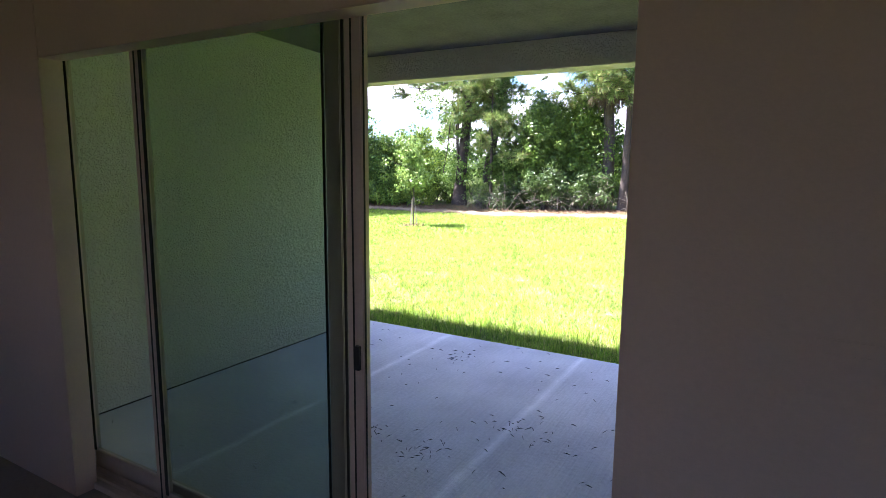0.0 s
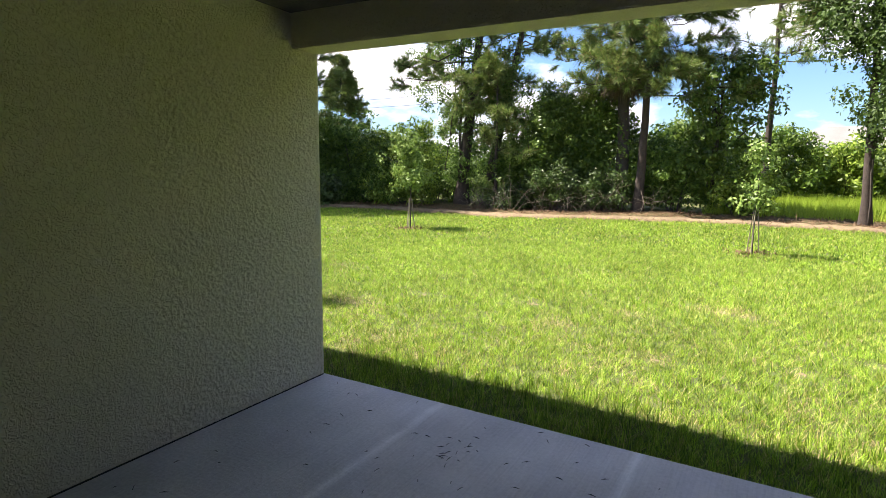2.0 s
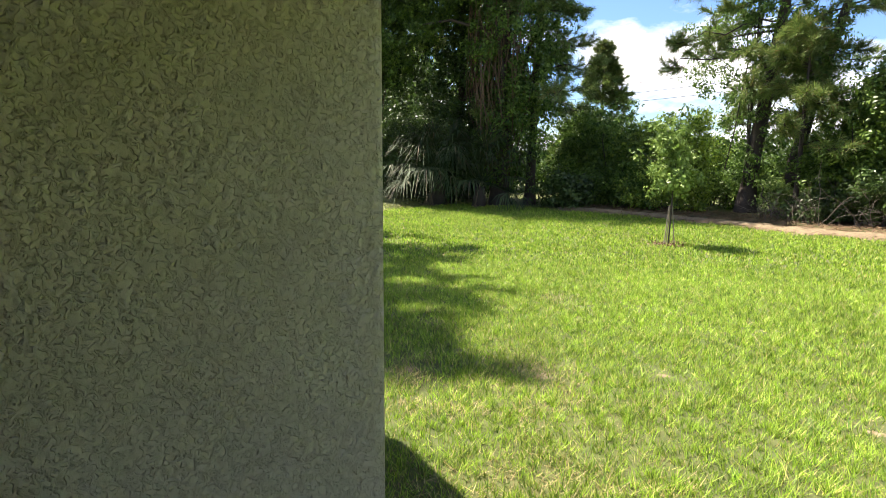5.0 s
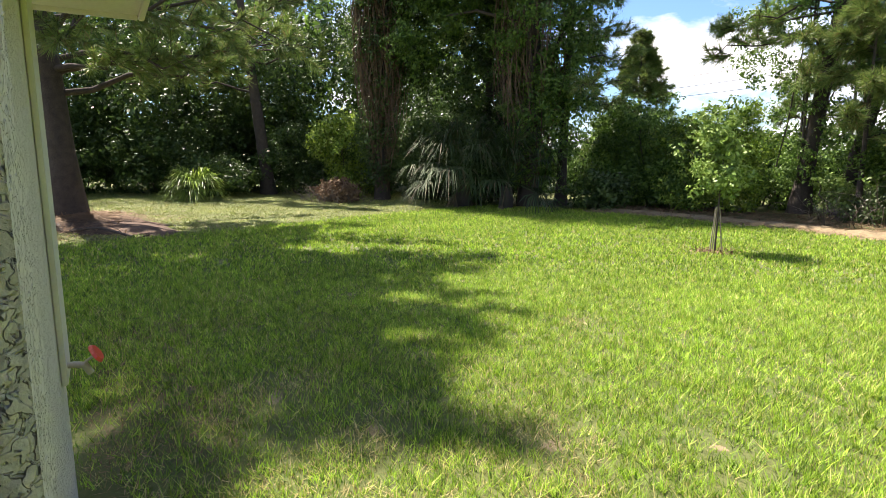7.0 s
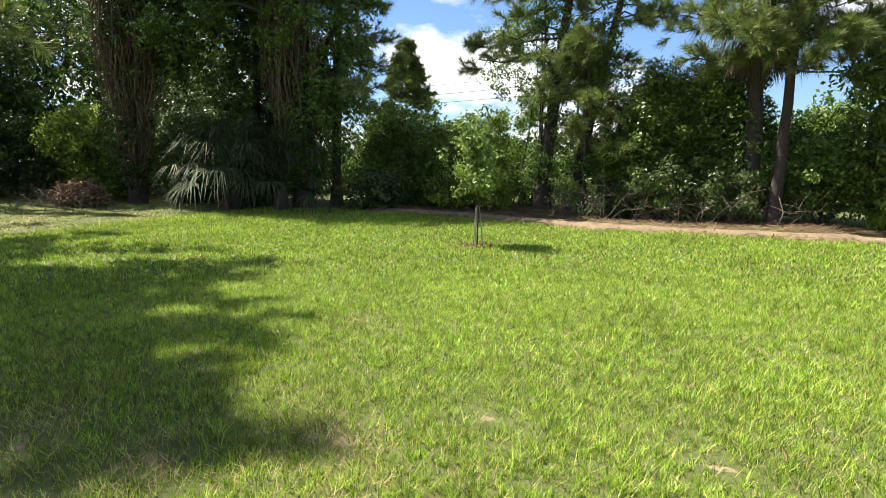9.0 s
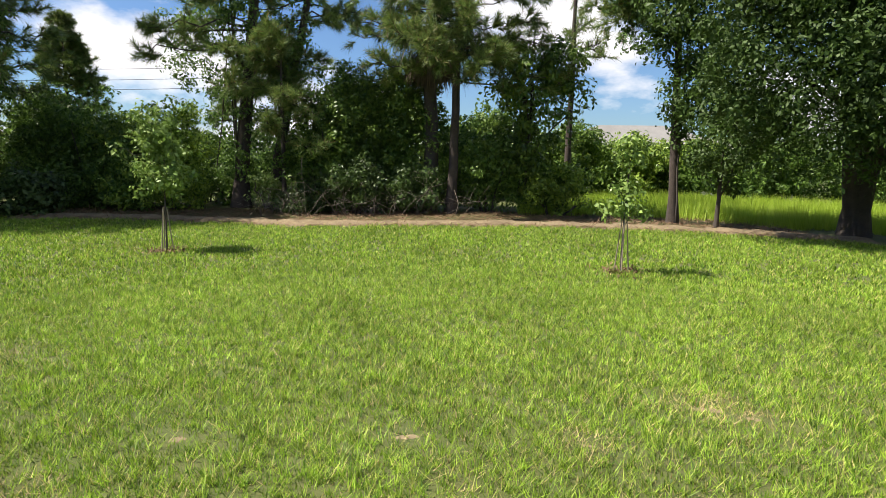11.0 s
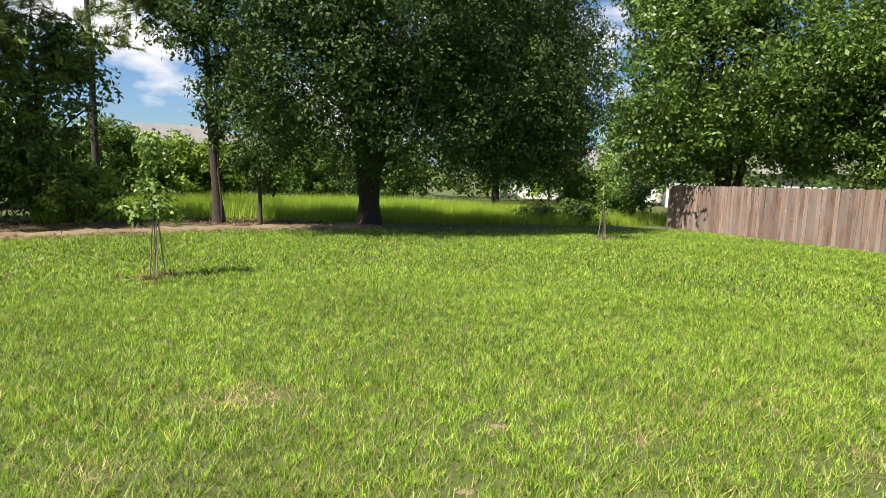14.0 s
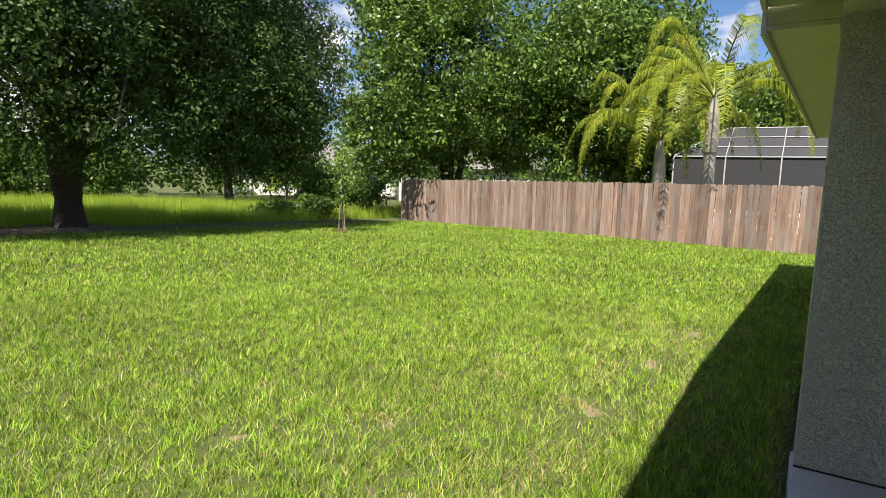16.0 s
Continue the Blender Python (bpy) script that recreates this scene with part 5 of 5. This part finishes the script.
def screen_enclosure(x, y):
    t = thing("pool_enclosure", base_at(x, y), "dark screened pool enclosure with white metal framing", "enclosure")
    L, W, E, H = 10.0, 6.0, 3.05, 4.35
    rv = [(0, 0, E), (0, -L, E), (2.2, -L + 1.5, H), (2.2, -1.8, H), (W, 0, E), (W, -L, E), (W - 2, -L + 1.5, H), (W - 2, -1.8, H)]
    me = bpy.data.meshes.new("screen_roof")
    me.from_pydata(rv, [], [(0, 1, 2, 3), (0, 3, 7, 4), (4, 7, 6, 5), (1, 5, 6, 2), (3, 2, 6, 7)])
    me.materials.append(M_MESHROOF)
    part("screen_roof", me, t, "dark mesh roof panels")
    box_part("screen_wall", [(0.03, -L, 0.9, 0.04, 0, E), (0.0, -0.04, 0.9, W, -0.03, E)], M_SCREEN, t, "dark mesh wall panels")
    box_part("kick_wall", [(0.03, -L, 0, 0.06, 0, 0.9)], M_WHITE, t)
    for k in range(6):
        yy = -k * L / 5
        box_part("post", [(-0.03, yy - 0.025, 0, 0.025, yy + 0.025, E)], M_FRAME, t, "white post")
        if 0 < k < 5:
            v, f = tube([(-0.01, yy, E + 0.04), (2.2, yy, H + 0.04)], [0.022, 0.022], 4)
            part("rafter", mesh_np("rafter", v, f, M_FRAME), t, "white roof beam")
    for q in (0.33, 0.66):
        v, f = tube([(2.2 * q - 0.01, -1.8 * q, E + (H - E) * q + 0.03), (2.2 * q - 0.01, -L + 1.5 * q, E + (H - E) * q + 0.03)], [0.02, 0.02], 4)
        part("purlin", mesh_np("purlin", v, f, M_FRAME), t)
    v, f = tube([(-0.01, 0, E + 0.04), (2.2, -1.8, H + 0.04)], [0.03, 0.03], 4)
    part("hip_rail", mesh_np("hip_rail", v, f, M_FRAME), t)
    box_part("chair_rail", [(-0.03, -L, 1.75, 0.02, 0, 1.80)], M_FRAME, t)
    box_part("eave_rail", [(-0.035, -L, E + 0.002, 0.03, 0, E + 0.05)], M_FRAME, t, "white eave rail")
    v, f = tube([(2.2, -1.8, H + 0.03), (2.2, -L + 1.5, H + 0.03)], [0.025, 0.025], 4)
    part("ridge_rail", mesh_np("ridge_rail", v, f, M_FRAME), t)
    for xx, yy in ((1.0, -2.5), (1.4, -5.0)):
        box_part("furniture", [(xx, yy, 0, xx + 0.7, yy + 1.2, 0.45), (xx, yy + 1.1, 0.45, xx + 0.7, yy + 1.25, 1.5)], M_WHITE, t)
    return t


screen_enclosure(28.0, 4.9)


def far_house(x, y, rz, w, d, h, rise, wall, label):
    t = thing("house", base_at(x, y, 0.3), label, "house")
    t.rotation_euler = (0, 0, radians(rz))
    box_part("wall", [(-w / 2, -d / 2, 0, w / 2, d / 2, h)], wall, t)
    o = 0.5
    rv = [(-w / 2 - o, -d / 2 - o, h), (w / 2 + o, -d / 2 - o, h), (w / 2 + o, d / 2 + o, h), (-w / 2 - o, d / 2 + o, h), (-w / 2 + d / 2, 0, h + rise), (w / 2 - d / 2, 0, h + rise)]
    me = bpy.data.meshes.new("roof")
    me.from_pydata(rv, [], [(0, 1, 5, 4), (1, 2, 5), (2, 3, 4, 5), (3, 0, 4), (3, 2, 1, 0)])
    me.materials.append(M_ROOF_FAR)
    part("roof", me, t, "pale shingle hip roof")
    for k in range(3):
        xx = -w / 2 + (k + 0.7) * w / 3.4
        wn_ = box_part("window", [(xx - 0.6, -d / 2 - 0.04, 0.9, xx + 0.6, -d / 2 - 0.005, 2.1)], M_SCREEN, t)
        box_part("window_frame", [(xx - 0.68, -d / 2 - 0.05, 2.1, xx + 0.68, -d / 2 - 0.004, 2.2), (xx - 0.68, -d / 2 - 0.05, 0.82, xx + 0.68, -d / 2 - 0.004, 0.9)], M_WHITE, wn_)
    return t


far_house(7.0, 40, 0, 13, 9, 2.5, 1.9, M_WHITE, "distant single-storey house with a pale roof")
far_house(43, 40, -35, 16, 9, 3.0, 2.2, M_WHITE, "distant white house beyond the meadow")
far_house(47, 25, -50, 14, 9, 3.0, 2.4, M_WHITE, "distant white house behind the oaks")

# overhead line on two poles behind the woods
PA, PB = Vector((-96, 44, 0)), Vector((-27, 60, 0))
for p in (PA, PB):
    pole = thing("utility_pole", base_at(p.x, p.y), "weathered wooden utility pole far behind the trees", "pole", "overhead line")
    v, f = tube([(0, 0, -0.3), (0, 0, 11.9)], [0.15, 0.1], 10)
    part("shaft", mesh_np("shaft", v, f, M_BARK, True), pole)
    box_part("cross_arm", [(-0.06, -0.9, 11.2, 0.06, 0.9, 11.32)], M_BARK, pole)
for z in (11.5, 10.4, 9.4):
    u = np.linspace(0, 1, 30)
    q = np.array(PA)[None] * (1 - u[:, None]) + np.array(PB)[None] * u[:, None]
    q[:, 2] = z - 0.5 - 1.2 * np.sin(np.pi * u)
    v, f = tube(q, np.full(30, 0.022), 4)
    tagged(new("power_line", mesh_np("power_line", v, f, M_RUBBER)), "thin dark power line strung between two poles", "cable", "overhead line")

# ---- small things on the slab and by the house ----
rng = np.random.default_rng(15)
n = 420
px, py = rng.uniform(0.15, 4.9, n), -2.9 * rng.uniform(0.02, 1, n)
cl = rng.normal(size=(9, 2)) * [1.2, 0.8] + [2.0, -1.4]
k = rng.integers(9, size=n // 2)
px[: n // 2], py[: n // 2] = cl[k, 0] + rng.normal(scale=0.1, size=n // 2), cl[k, 1] + rng.normal(scale=0.1, size=n // 2)
ok = (px > 0.05) & (px < 4.95) & (py > -2.95) & (py < -0.03)
px, py = px[ok], py[ok]
a = rng.uniform(0, np.pi, len(px))
L = rng.uniform(0.015, 0.055, len(px))[:, None]
d = np.stack([np.cos(a), np.sin(a), 0 * a], 1)
s_ = np.stack([-np.sin(a), np.cos(a), 0 * a], 1) * 0.0018
b0 = np.stack([px, py, 0 * px + 0.004], 1)
V = np.stack([b0 - s_, b0 + s_, b0 + d * L * 0.5 + s_ + [0, 0, 0.006], b0 + d * L + [0, 0, 0.002], b0 + d * L * 0.5 - s_ + [0, 0, 0.006]], 1).reshape(-1, 3)
tagged(new("grass_clippings", mesh_np("grass_clippings", V, np.arange(len(V)).reshape(-1, 5), M_SCREEN)), "dark dry grass clippings scattered on the slab", "clippings", kind="stuff")

n = 9000
x = rng.uniform(-14, 11, n)
y = 0.03 + np.abs(rng.normal(scale=0.07, size=n))
left = x < -0.15
y[left] = -0.1 + rng.uniform(0, 0.8, left.sum())
x[left & (x < -6)] *= 0.4
p = np.stack([x, y, ground(x, y) + rng.uniform(0, 0.03, n)], 1)
v, f = leaves(p, 0.06, rng, 0.0, 0.10, 3.0, 0.3)
tagged(new("dry_thatch", mesh_np("dry_thatch", v, f, M_DEADLEAF)), "brown dry thatch along the edge of the slab", "litter", kind="stuff")

M_MULCH = material("pine_mulch", (0.10, 0.058, 0.038), 1.0, 0.3, 3, 40, 1.0, 35, tint=(0.045, 0.028, 0.02))
ur, ua = np.meshgrid(np.linspace(0, 1, 12), np.linspace(0, 2 * np.pi, 40, endpoint=False), indexing="ij")
wob = 1 + 0.14 * np.sin(3 * ua + 1) + 0.09 * np.sin(7 * ua)
mx_, my_ = 3.0 * ur * wob * np.cos(ua), 1.5 * ur * wob * np.sin(ua)
bx_, by_ = -15.7 + mx_ * 0.93 - my_ * 0.36, -0.2 + mx_ * 0.36 + my_ * 0.93
bz_ = ground(bx_, by_) - 0.02 + 0.2 * (1 - ur ** 2) + np.random.default_rng(5).normal(scale=0.012, size=ur.shape) * (ur < 0.98)
I, J = np.meshgrid(np.arange(11), np.arange(40), indexing="ij")
F = np.stack([I * 40 + J, (I + 1) * 40 + J, (I + 1) * 40 + (J + 1) % 40, I * 40 + (J + 1) % 40], -1).reshape(-1, 4)
tagged(new("ground_mulch_bed", mesh_np("mulch_bed", np.stack([bx_, by_, bz_], -1).reshape(-1, 3), F, M_MULCH, True)), "low brown mulch mound round the old pine's foot", "ground", kind="structure")
log = thing("fallen_branch", base_at(-13.6, -0.3), "long fallen bare branch lying by the mulch bed", "branch")
v, f = limb_to((-1.6, -1.2, 0.05), (1.3, 1.1, 0.06), 0.05, 0.02, 71, sag=0.02, steps=9)
part("bough", mesh_np("bough", v, f, M_BARK, True), log)

n = 7000
a, q = rng.uniform(0, 2 * np.pi, n), np.abs(rng.normal(scale=1.5, size=n))
x, y = -15.9 + 1.5 * q * np.cos(a), -0.3 + 0.8 * q * np.sin(a)
p = np.stack([x, y, ground(x, y) + 0.20 * np.clip(1 - (q / 2.0) ** 2, 0, 1) + rng.uniform(0.0, 0.03, n)], 1)
v, f = leaves(p, 0.2, rng, 0.0, 0.08, 3.0, 0.12)
tagged(new("needle_litter", mesh_np("needle_litter", v, f, M_DEADLEAF)), "reddish fallen needles under the old pine", "litter", kind="stuff")
